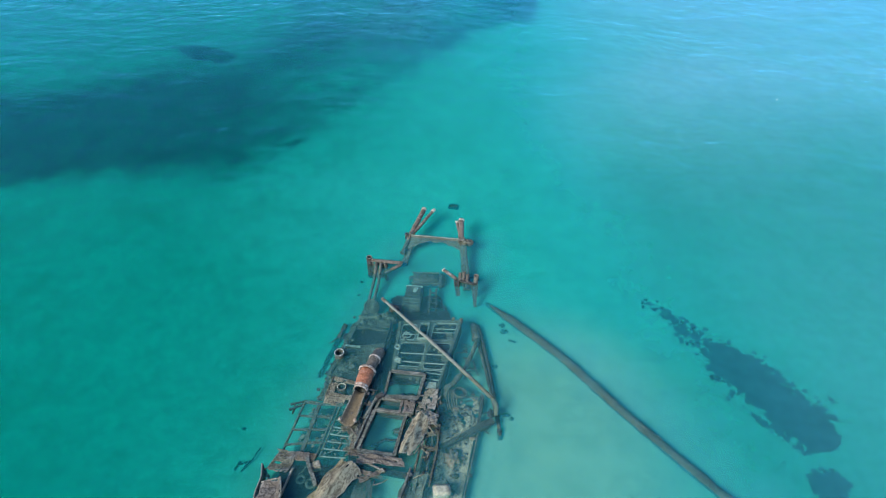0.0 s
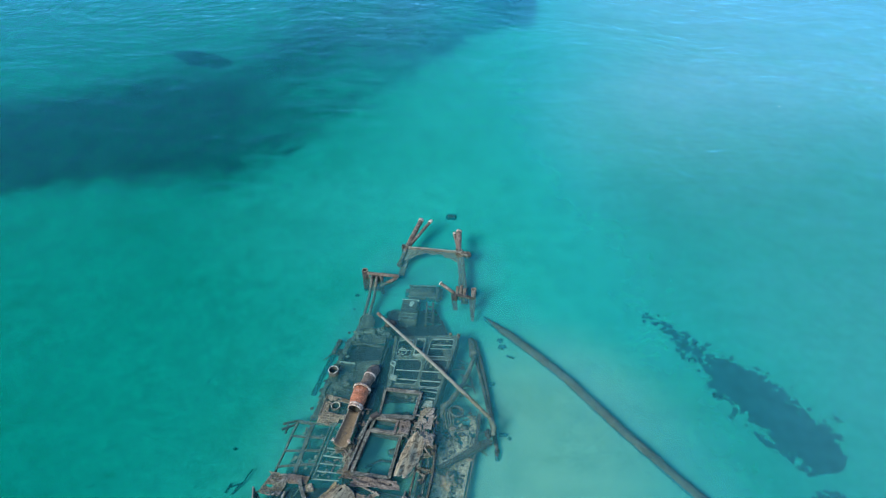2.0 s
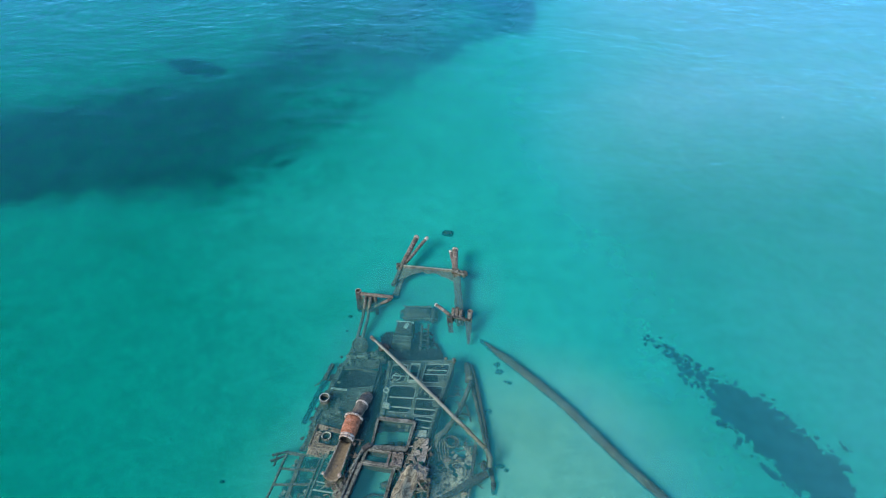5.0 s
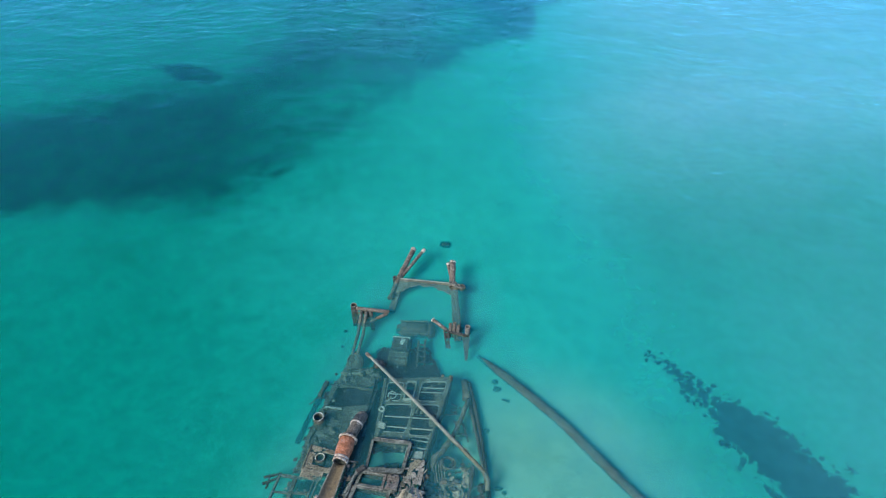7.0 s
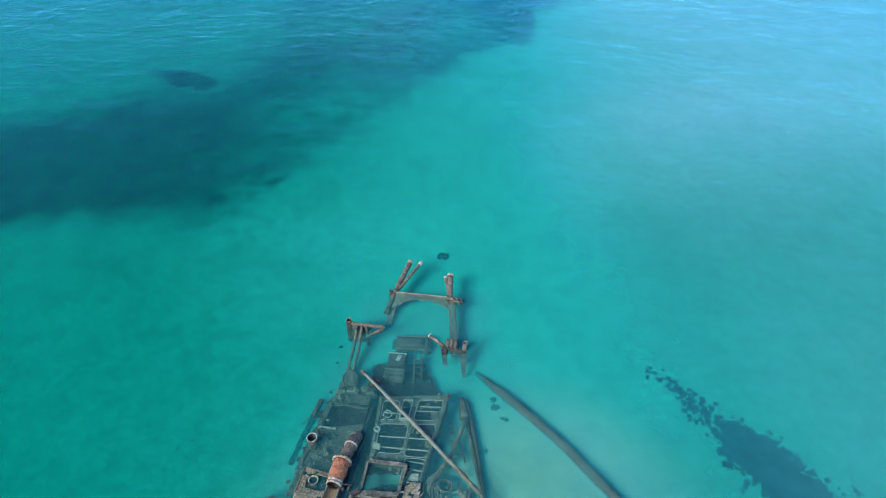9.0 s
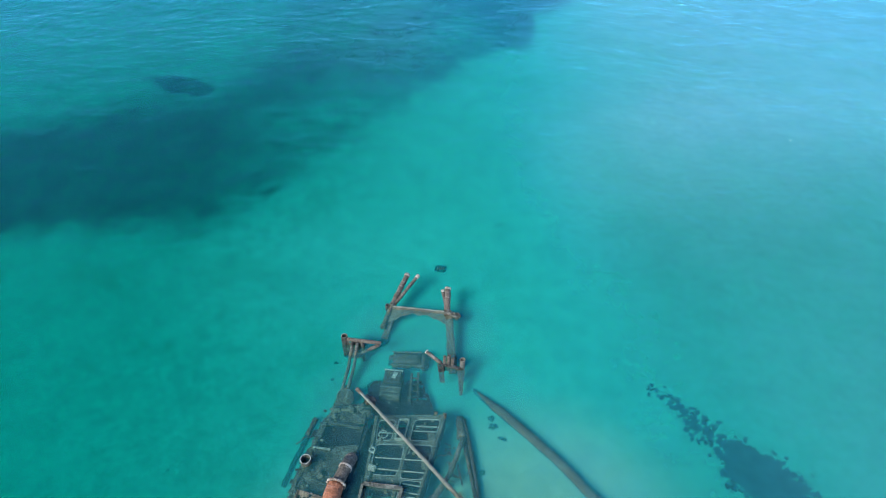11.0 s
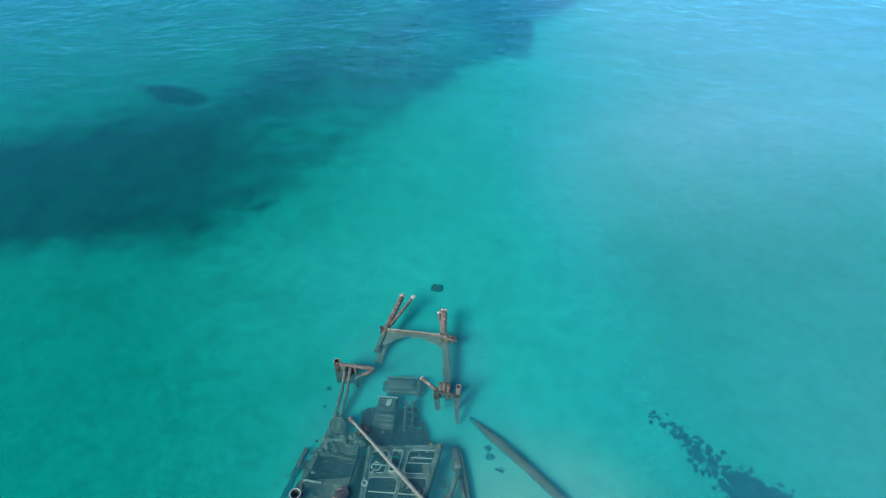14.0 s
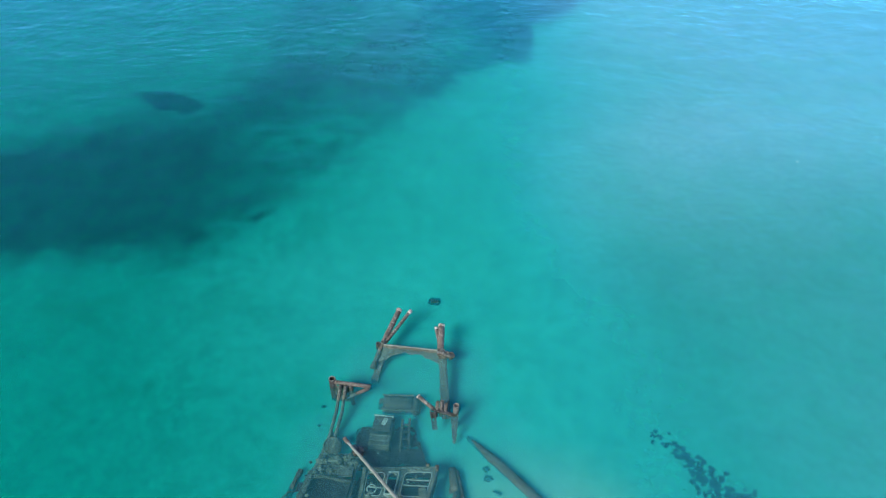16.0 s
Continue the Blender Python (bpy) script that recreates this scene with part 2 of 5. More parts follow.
def loft(bm, rings, close=True, caps=True):
    rows = [[bm.verts.new(c) for c in ring] for ring in rings]
    for p, q in zip(rows, rows[1:]):
        count = len(p)
        for i in range(count if close else count - 1):
            j = (i + 1) % count
            bm.faces.new((p[i], p[j], q[j], q[i]))
    if caps:
        bm.faces.new(rows[0])
        bm.faces.new(rows[-1])
    return rows


def beam(a, b, w, h, wear=0.02, step=0.25, up=(0, 0, 1), bm=None, seed=0.0):
    """A bar of w by h from a to b, with worn, uneven edges."""
    bm = bm or bmesh.new()
    a, b = Vector(a), Vector(b)
    d, side, top = axes(a, b, up)
    n = max(2, int((b - a).length / step) + 1)
    rings = []
    for i in range(n):
        c = a.lerp(b, i / (n - 1))
        k = 1 + 0.25 * noise.noise(c * 2.3 + Vector((seed, 0, 0))) if wear else 1
        rings.append([c + side * sx * w * k / 2 + top * sz * h / 2 for sx, sz in ((-1, -1), (1, -1), (1, 1), (-1, 1))])
    loft(bm, rings)
    return rough(bm, wear, 2.5, seed) if wear else bm


def tube(points, radii, seg=12, wall=0.0, wear=0.015, step=0.3, arc=360.0, up=(0, 0, 1), seed=0.0):
    """A pipe through the points; wall > 0 leaves it hollow, arc < 360 leaves it open at the top."""
    bm = bmesh.new()
    pts = [Vector(p) for p in points]
    radii = radii if isinstance(radii, (list, tuple)) else [radii] * len(pts)
    line = []
    for k in range(len(pts) - 1):
        n = max(1, int((pts[k + 1] - pts[k]).length / step))
        line += [(pts[k].lerp(pts[k + 1], i / n), radii[k] + (radii[k + 1] - radii[k]) * i / n) for i in range(n)]
    line.append((pts[-1], radii[-1]))

    def rings(less):
        made = []
        for i, (c, r) in enumerate(line):
            d, side, top = axes(line[max(0, i - 1)][0], line[min(len(line) - 1, i + 1)][0], up)
            ring = []
            for s in range(seg if arc == 360 else seg + 1):
                ang = radians(-90 - arc / 2 + arc * s / seg)
                ring.append(c + (side * math.cos(ang) + top * math.sin(ang)) * (r - less))
            made.append(ring)
        return made

    if not wall:
        loft(bm, rings(0), True, True)
    elif arc == 360:
        outer, inner = loft(bm, rings(0), True, False), loft(bm, rings(wall), True, False)
        for p, q in ((outer[0], inner[0]), (outer[-1], inner[-1])):
            for i in range(seg):
                bm.faces.new((p[i], p[(i + 1) % seg], q[(i + 1) % seg], q[i]))
    else:
        loft(bm, [o + list(reversed(i)) for o, i in zip(rings(0), rings(wall))], True, True)
    return rough(bm, wear, 3.0, seed) if wear else bm


def plate(corners, nu, nv, thick, keep=None, warp=0.0, warp_scale=1.0, ragged=0.0, seed=0.0, lift=None):
    """A plate over four corners in a grid of cells; keep(u, v) says which cells are left of it."""
    bm = bmesh.new()
    worn = bm.verts.layers.float.new("rim")
    a, b, c, d = [Vector(p) for p in corners]
    normal = (b - a).cross(d - a).normalized()
    if normal.z < 0:
        normal = -normal
    grid = {}
    off = Vector((seed, -seed, seed * 0.3))
    for i in range(nu + 1):
        for j in range(nv + 1):
            u, v = i / nu, j / nv
            p = a.lerp(b, u).lerp(d.lerp(c, u), v)
            p = p + noise.noise_vector(p * 4 + off) * ragged
            p = p + normal * (noise.noise(p * warp_scale + off) * warp + (lift(u, v) if lift else 0))
            grid[i, j] = p
    tops, lows = {}, {}

    def vert(store, key, drop):
        if key not in store:
            store[key] = bm.verts.new(grid[key] - normal * drop)
        return store[key]

    cells = {(i, j) for i in range(nu) for j in range(nv) if not keep or keep((i + 0.5) / nu, (j + 0.5) / nv)}
    for i, j in cells:
        ring = ((i, j), (i + 1, j), (i + 1, j + 1), (i, j + 1))
        bm.faces.new([vert(tops, k, 0) for k in ring])
        bm.faces.new([vert(lows, k, thick) for k in reversed(ring)])
        for (p, q), beside in zip(((0, 1), (1, 2), (2, 3), (3, 0)), ((i, j - 1), (i + 1, j), (i, j + 1), (i - 1, j))):
            if beside not in cells:
                for v in bm.faces.new((vert(tops, ring[q], 0), vert(tops, ring[p], 0), vert(lows, ring[p], thick), vert(lows, ring[q], thick))).verts:
                    v[worn] = 1.0
    return bm


def torn(seed, much=0.42, scale=5.0):
    """Leaves a plate with corroded holes and a ragged rim."""
    off = Vector((seed * 3.1, seed, 0))
    return lambda u, v: noise.noise(Vector((u, v, 0)) * scale + off) > -much and (
        min(u, 1 - u, v, 1 - v) + 0.06 * noise.noise(Vector((u, v, 1)) * 6 + off) + 0.04 * noise.noise(Vector((u, v, 1)) * 19 + off) > 0.008)


def ring(center, r, thick, axis=(0, 0, 1), seg=20, tall=1.0):
    bm = bmesh.new()
    c, z = Vector(center), Vector(axis).normalized()
    x = z.orthogonal().normalized()
    y = z.cross(x)
    rows = []
    for i in range(seg):
        a = 2 * math.pi * i / seg
        out = x * math.cos(a) + y * math.sin(a)
        rows.append([bm.verts.new(c + out * (r + thick * math.cos(b)) + z * thick * tall * math.sin(b)) for b in [2 * math.pi * k / 8 for k in range(8)]])
    for i in range(seg):
        p, q = rows[i], rows[(i + 1) % seg]
        for k in range(8):
            bm.faces.new((p[k], p[(k + 1) % 8], q[(k + 1) % 8], q[k]))
    return bm


def lump(center, size, seed=0.0, wear=0.25, detail=3):
    bm = bmesh.new()
    bmesh.ops.create_icosphere(bm, subdivisions=detail, radius=1.0)
    off = Vector((seed * 5.3, seed, -seed))
    for v in bm.verts:
        k = 1 + wear * noise.noise(v.co * 1.7 + off) + wear * 0.6 * noise.noise(v.co * 4.5 + off)
        v.co = Vector((v.co.x * size[0], v.co.y * size[1], v.co.z * size[2])) * k + Vector(center)
    return bm


def block(center, size, turn=0.0, wear=0.02, tilt=0.0, bevel=0.03, seed=0.0):
    bm = bmesh.new()
    bmesh.ops.create_cube(bm, size=1.0, matrix=Matrix.Diagonal((*size, 1)))
    bmesh.ops.bevel(bm, geom=bm.edges[:], offset=min(bevel, min(size) * 0.3), segments=2, affect="EDGES")
    bmesh.ops.subdivide_edges(bm, edges=[e for e in bm.edges if e.calc_length() > 0.3], cuts=3, use_grid_fill=True)
    bm.transform(pose(*center, tilt, 0, turn))
    return rough(bm, wear, 3.0, seed)


# ---- sea bed and water ----
def smooth(a, b, x):
    k = min(1.0, max(0.0, (x - a) / (b - a)))
    return k * k * (3 - 2 * k)


def soft(x, y, z):
    return noise.noise(Vector((x, y, z)), noise_basis="PERLIN_NEW")


def bed_height(x, y):
    """Apparent height of the sea bed: a metre down by the wreck, seeming flatter far out."""
    z = -1.0 + 0.5 * smooth(24, 50, y) - 0.25 * smooth(4, 18, x)
    return z + 0.05 * soft(x * 0.25, y * 0.25, 0) + 0.10 * soft(x * 0.06, y * 0.06, 3)


def along(points, x):
    """A line of straight pieces through the points."""
    for (x0, y0), (x1, y1) in zip(points, points[1:]):
        if x < x1:
            return y0 + (y1 - y0) * (x - x0) / (x1 - x0)
    return points[-1][1]


MEADOW_NEAR = ((-60, 33), (-28, 36.6), (-19.5, 37.9), (-15, 38.1), (-13, 38.7), (-10.9, 41.5), (-8.9, 43.8), (-5.6, 47.8), (-1.3, 54.6), (0.4, 56.7), (2.7, 62.3), (5.2, 65.5), (9.8, 67.5), (11.2, 71.5), (12.0, 78), (16, 82), (20, 88), (40, 118))
MEADOW_BACK = ((-60, 43), (-37, 46), (-28, 49), (-24, 52), (-18, 57), (-9, 68), (0, 85), (20, 110))


def meadow(x, y):
    """How thickly the bed is grown with seagrass, from 0 to 1."""
    past = 1.3 + y - along(MEADOW_NEAR, x) + 1.3 * soft(x * 0.22, y * 0.22, 3) + 1.0 * soft(x * 0.6, y * 0.6, 5) + 1.1 * soft(x * 0.9, y * 0.9, 8)
    middle = smooth(-15, -10, x) * (1 - smooth(0, 6, x))
    k = smooth(-2.0, 5 + 5 * middle, past + 1.5 * middle) * (1 - 0.25 * smooth(-16, -8, x) * (1 - smooth(2, 8, x)))
    k *= 1 - (0.8 - 0.4 * smooth(-24, -12, x)) * smooth(-4, 9, y - along(MEADOW_BACK, x) + 3 * soft(x * 0.1, y * 0.1, 1))
    k *= 1 - 0.34 * (1 - smooth(0.1, 1.0, math.hypot((x + 11) / 11, (y - 54) / 15)))
    k *= 1 + 0.35 * (1 - smooth(-27, -16, x))
    spot = math.hypot((x + 23.2) / 4.2, (y - 58.8 + 0.45 * (x + 23)) / 2.1) + 0.22 * soft(x * 0.6, y * 0.6, 3)
    k = max(k, 1.6 * (1 - smooth(0.35, 1.15, spot)))
    streak = math.hypot((x + 11.4 - 0.75 * (y - 41.7)) / 1.0, (y - 41.7) / 1.5) + 0.35 * soft(x * 1.5, y * 1.5, 2)
    k = max(k, 0.9 * (1 - smooth(0.3, 1.1, streak)))
    return k * (0.9 + 0.25 * soft(x * 0.12, y * 0.12, 9))


def tint_depth_of(x, y):
    """Strength of the dark water tint, 0 to 1, painted by position in place of depth."""
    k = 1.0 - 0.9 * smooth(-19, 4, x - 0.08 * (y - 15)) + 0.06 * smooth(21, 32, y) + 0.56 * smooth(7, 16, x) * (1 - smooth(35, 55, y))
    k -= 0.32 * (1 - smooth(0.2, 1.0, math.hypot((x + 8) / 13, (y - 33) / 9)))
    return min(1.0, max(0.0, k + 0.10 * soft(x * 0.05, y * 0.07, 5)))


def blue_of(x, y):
    """Strength of the painted loss of red in the water tint, by position."""
    return smooth(0.1, 0.75, tint_depth_of(x, y) + 0.75 * smooth(17, 27, y + 0.25 * soft(x * 0.2, y * 0.2, 6)))


# Pale haze painted to starboard and far out, in place of sky reflection.
def pale_haze_of(x, y):
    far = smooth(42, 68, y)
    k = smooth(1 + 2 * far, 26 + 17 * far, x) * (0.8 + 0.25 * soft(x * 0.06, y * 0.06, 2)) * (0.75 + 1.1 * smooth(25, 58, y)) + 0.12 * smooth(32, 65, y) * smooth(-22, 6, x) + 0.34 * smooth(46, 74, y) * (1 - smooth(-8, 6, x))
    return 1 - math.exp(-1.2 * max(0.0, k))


def wreck_haze_of(x, y):
    """Painted haze about the wreck and spar, which lifts their dark tones."""
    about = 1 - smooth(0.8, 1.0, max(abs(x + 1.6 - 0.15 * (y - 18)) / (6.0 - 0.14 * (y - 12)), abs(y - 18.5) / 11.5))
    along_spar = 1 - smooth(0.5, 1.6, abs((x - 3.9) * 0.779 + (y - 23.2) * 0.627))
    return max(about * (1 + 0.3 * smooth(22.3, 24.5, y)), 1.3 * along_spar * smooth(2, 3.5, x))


def sheet(name, material, height, label, near, fields):
    """One sheet out to the horizon, finely divided over the part that is seen."""
    def line(lo, hi, step, far_lo, far_hi):
        inner = [lo + step * i for i in range(int((hi - lo) / step) + 1)]
        return far_lo + inner + far_hi
    xs = line(-66, 66, near, [-2500, -900, -350, -150, -95], [95, 150, 350, 900, 2500])
    ys = line(-6, 102, near, [-2500, -900, -300, -80, -25], [125, 180, 400, 900, 2500])
    verts = [(x, y, height(x, y)) for y in ys for x in xs]
    w = len(xs)
    faces = [(j * w + i, j * w + i + 1, (j + 1) * w + i + 1, (j + 1) * w + i) for j in range(len(ys) - 1) for i in range(w - 1)]
    mesh = bpy.data.meshes.new(name)
    mesh.from_pydata(verts, [], faces)
    mesh.polygons.foreach_set("use_smooth", [True] * len(faces))
    for key, field in fields:
        mesh.attributes.new(key, "FLOAT", "POINT").data.foreach_set("value", [field(x, y) for x, y, _ in verts])
    mesh.materials.append(material)
    ob = new(name, mesh)
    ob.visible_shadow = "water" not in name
    return tagged(ob, label, "water" if "water" in name else "sea bed", "", "structure")


sheet("ground", SAND, bed_height, "pale rippled sand sea bed with dark seagrass meadow", 0.6, [("cover", meadow)])
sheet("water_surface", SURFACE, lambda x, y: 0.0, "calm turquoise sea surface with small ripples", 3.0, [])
sheet("water_upper", WATER_MID, lambda x, y: 0.10 * bed_height(x, y), "turquoise water tint sheet with painted haze over the wreck", 1.5, [("depth", tint_depth_of), ("silt", pale_haze_of), ("blue", blue_of), ("stir", wreck_haze_of)])
sheet("water_lower", WATER_LOW, lambda x, y: 0.83 * bed_height(x, y), "lower turquoise water tint sheet with painted haze over sand", 1.5, [("depth", tint_depth_of), ("silt", pale_haze_of), ("blue", blue_of), ("stir", lambda x, y: 1.0)])


# ---- bow gantry: two leaning posts with an arched cross beam ----
def bow_gantry():
    g = thing("bow_gantry", "rusty leaning bow gantry standing out of shallow water", "wreck frame")
    part("post", tube([(-2.2, 28.1, -0.5), (-1.75, 29.45, -0.12), (-0.95, 31.65, 0.26)], [0.14, 0.15, 0.15], wall=0.04, wear=0.035, seed=1), POST, g, "leaning steel post with rusty tip", True)
    part("post", tube([(-1.62, 29.5, -0.1), (-0.31, 31.58, 0.26)], [0.1, 0.095], wall=0.03, seed=2), POST, g, "thin leaning brace pipe", True)
    part("post", tube([(1.37, 28.6, -0.08), (1.43, 30.45, 0.26)], [0.175, 0.17], wall=0.04, wear=0.035, seed=3), POST, g, "leaning steel post with rusty tip", True)
    part("post", tube([(1.33, 29.3, 0.02), (1.12, 30.32, 0.24)], [0.1, 0.09], wall=0.03, seed=4), POST, g, "", True)
    part("cap", tube([(-1.0, 31.5, 0.235), (-0.94, 31.68, 0.27)], 0.165, wall=0.06, wear=0.01), PINK, g, "salt-whitened post rim", True)
    part("cap", tube([(-0.43, 31.4, 0.235), (-0.29, 31.6, 0.268)], 0.11, wall=0.04, wear=0.01), PINK, g, "salt-whitened pipe rim", True)
    part("cap", tube([(1.42, 30.36, 0.24), (1.435, 30.48, 0.268)], 0.185, wall=0.06, wear=0.02), PINK, g, "salt-whitened post rim", True)
    part("cap", tube([(1.15, 30.2, 0.22), (1.12, 30.33, 0.25)], 0.1, wall=0.04, wear=0.02), PINK, g, "salt-whitened pipe rim", True)
    part("flange", beam((-1.98, 29.38, -0.06), (1.72, 28.86, -0.05), 0.08, 0.05, 0.012, seed=5), LIME, g, "pale top edge of the cross beam")
    arch = lambda u, v: v < 0.34 + 0.72 * abs(2 * u - 1) ** 2.2 + 0.14 * noise.noise(Vector((u * 9, v * 3, 2)))
    part("web", plate([(-1.85, 29.32, -0.03), (1.55, 28.85, -0.03), (1.5, 28.1, -0.42), (-1.9, 28.5, -0.42)], 60, 18, 0.05, arch, 0.05, 2, 0.02, 6), STEEL, g, "arched web plate grown with algae")
    part("girder", beam((1.42, 28.95, -0.12), (1.63, 25.2, -0.82), 0.36, 0.2, 0.04, seed=7), STEEL, g, "submerged steel girder")
    part("girder", beam((1.62, 28.95, -0.3), (1.83, 25.4, -0.75), 0.08, 0.5, 0.03, seed=8), DARK, g)
    part("girder", beam((-1.75, 29.1, -0.45), (-2.1, 27.5, -0.95), 0.36, 0.22, 0.05, seed=9), STEEL, g)
    for k, (x, y, z, r) in enumerate(((1.7, 28.62, 0.02, 0.13), (1.92, 28.55, 0.03, 0.15), (1.3, 28.75, 0.12, 0.12), (1.5, 28.7, 0.14, 0.1))):
        part("stub", tube([(x, y, z - 0.25), (x + 0.03, y, z + 0.08)], r, wall=0.03, seed=10 + k), STEEL, g, "", True)
    part("pin", tube([(1.5, 28.6, 0.0), (2.12, 28.5, 0.0)], 0.09, seed=15), STEEL, g, "", True)
    part("stub", tube([(-2.0, 29.35, -0.35), (-1.98, 29.35, 0.06)], 0.12, wall=0.03, seed=16), DARK, g, "", True)
    part("stub", tube([(-1.75, 29.42, -0.2), (-1.74, 29.42, 0.12)], 0.1, wall=0.03, seed=17), STEEL, g, "", True)


# ---- bracket of pipes on the port side ----
def pipe_bracket():
    g = thing("pipe_bracket", "rusty pipe bracket rising from the water", "wreck pipe")
    part("upright", tube([(-4.02, 26.55, -1.05), (-4.05, 26.71, 0.4)], 0.17, wall=0.03, seed=20), DARK, g, "open-topped upright pipe", True)
    part("rim", ring((-4.05, 26.71, 0.4), 0.15, 0.02, seg=16), PALE, g, "pale pipe rim", True)
    part("arm", tube([(-3.95, 26.66, 0.2), (-2.09, 26.31, 0.27)], [0.105, 0.095], wall=0.03, seed=21), POST, g, "rusty horizontal pipe", True)
    part("brace", tube([(-2.2, 26.3, 0.16), (-3.5, 26.1, -0.55)], 0.09, seed=22), BROWN, g, "", True)
    part("leg", tube([(-3.62, 26.55, 0.12), (-3.72, 25.3, -0.35), (-4.0, 23.75, -0.75)], 0.085, seed=23), STEEL, g, "", True)
    part("leg", tube([(-3.36, 26.5, 0.12), (-3.45, 25.3, -0.4), (-3.72, 23.9, -0.8)], 0.085, seed=24), STEEL, g, "", True)
    part("leg", tube([(-3.1, 26.5, 0.1), (-3.02, 26.1, -0.9)], 0.1, seed=25), DARK, g, "", True)
    part("plate", plate([(-4.0, 26.6, 0.1), (-3.1, 26.5, 0.1), (-3.2, 26.2, -0.8), (-3.9, 26.3, -0.9)], 10, 10, 0.04, torn(3, 0.3), 0.03), DARK, g, "corroded gusset plate")
    part("keel_bar", beam((-3.85, 24.4, -0.8), (-4.55, 21.6, -0.85), 0.22, 0.18, 0.04, seed=26), DECK, g)


# ---- cluster of stubs on the starboard side ----
def pipe_cluster():
    g = thing("pipe_cluster", "cluster of rusty pipe stubs standing out of the water", "wreck pipe")
    part("arm", tube([(0.3, 25.72, 0.27), (1.05, 25.12, 0.1)], [0.09, 0.1], wall=0.03, seed=30), POST, g, "slanting rusty pipe", True)
    part("rim", ring((0.3, 25.73, 0.275), 0.095, 0.03, axis=(-0.75, 0.65, 0.2), seg=14), PINK, g, "salted pipe end", True)
    for k, (x, y, z, r) in enumerate(((1.25, 25.3, 0.42, 0.09), (1.46, 25.32, 0.46, 0.1), (1.66, 25.22, 0.36, 0.08), (2.15, 25.12, 0.36, 0.135))):
        part("stub", tube([(x - 0.06, y - 0.28, -0.95 if k == 3 else -0.35), (x, y, z)], r, wall=0.03, seed=31 + k), BROWN if k < 3 else STEEL, g, "upright rusty stub", True)
    part("rim", ring((2.15, 25.12, 0.36), 0.125, 0.02, seg=16), PALE, g, "salted pipe rim", True)
    part("back_plate", plate([(0.92, 25.0, 0.02), (1.14, 25.0, 0.02), (1.24, 24.32, -0.45), (1.04, 24.32, -0.45)], 4, 8, 0.03, torn(6, 0.6), 0.02), MOSSY, g)
    for k in range(2):
        part("rung_rail", beam((0.9 + 0.22 * k, 25.05, 0.1), (1.02 + 0.2 * k, 24.3, -0.4), 0.06, 0.06, seed=36 + k), DARK, g)
    for k in range(4):
        y, z = 24.95 - 0.18 * k, 0.02 - 0.12 * k
        part("rung", beam((0.9 + 0.025 * k, y, z), (1.14 + 0.025 * k, y - 0.03, z), 0.05, 0.05, 0.01), DARK, g)
    part("web", plate([(1.85, 24.95, -0.05), (2.28, 24.95, -0.05), (2.12, 23.7, -0.7), (1.98, 23.75, -0.7)], 12, 14, 0.05, torn(5, 0.5), 0.05, seed=38), DARK, g, "torn triangular web plate")
    part("arm", beam((0.95, 25.15, 0.02), (2.1, 24.85, -0.08), 0.12, 0.12, 0.03, seed=39), DARK, g)


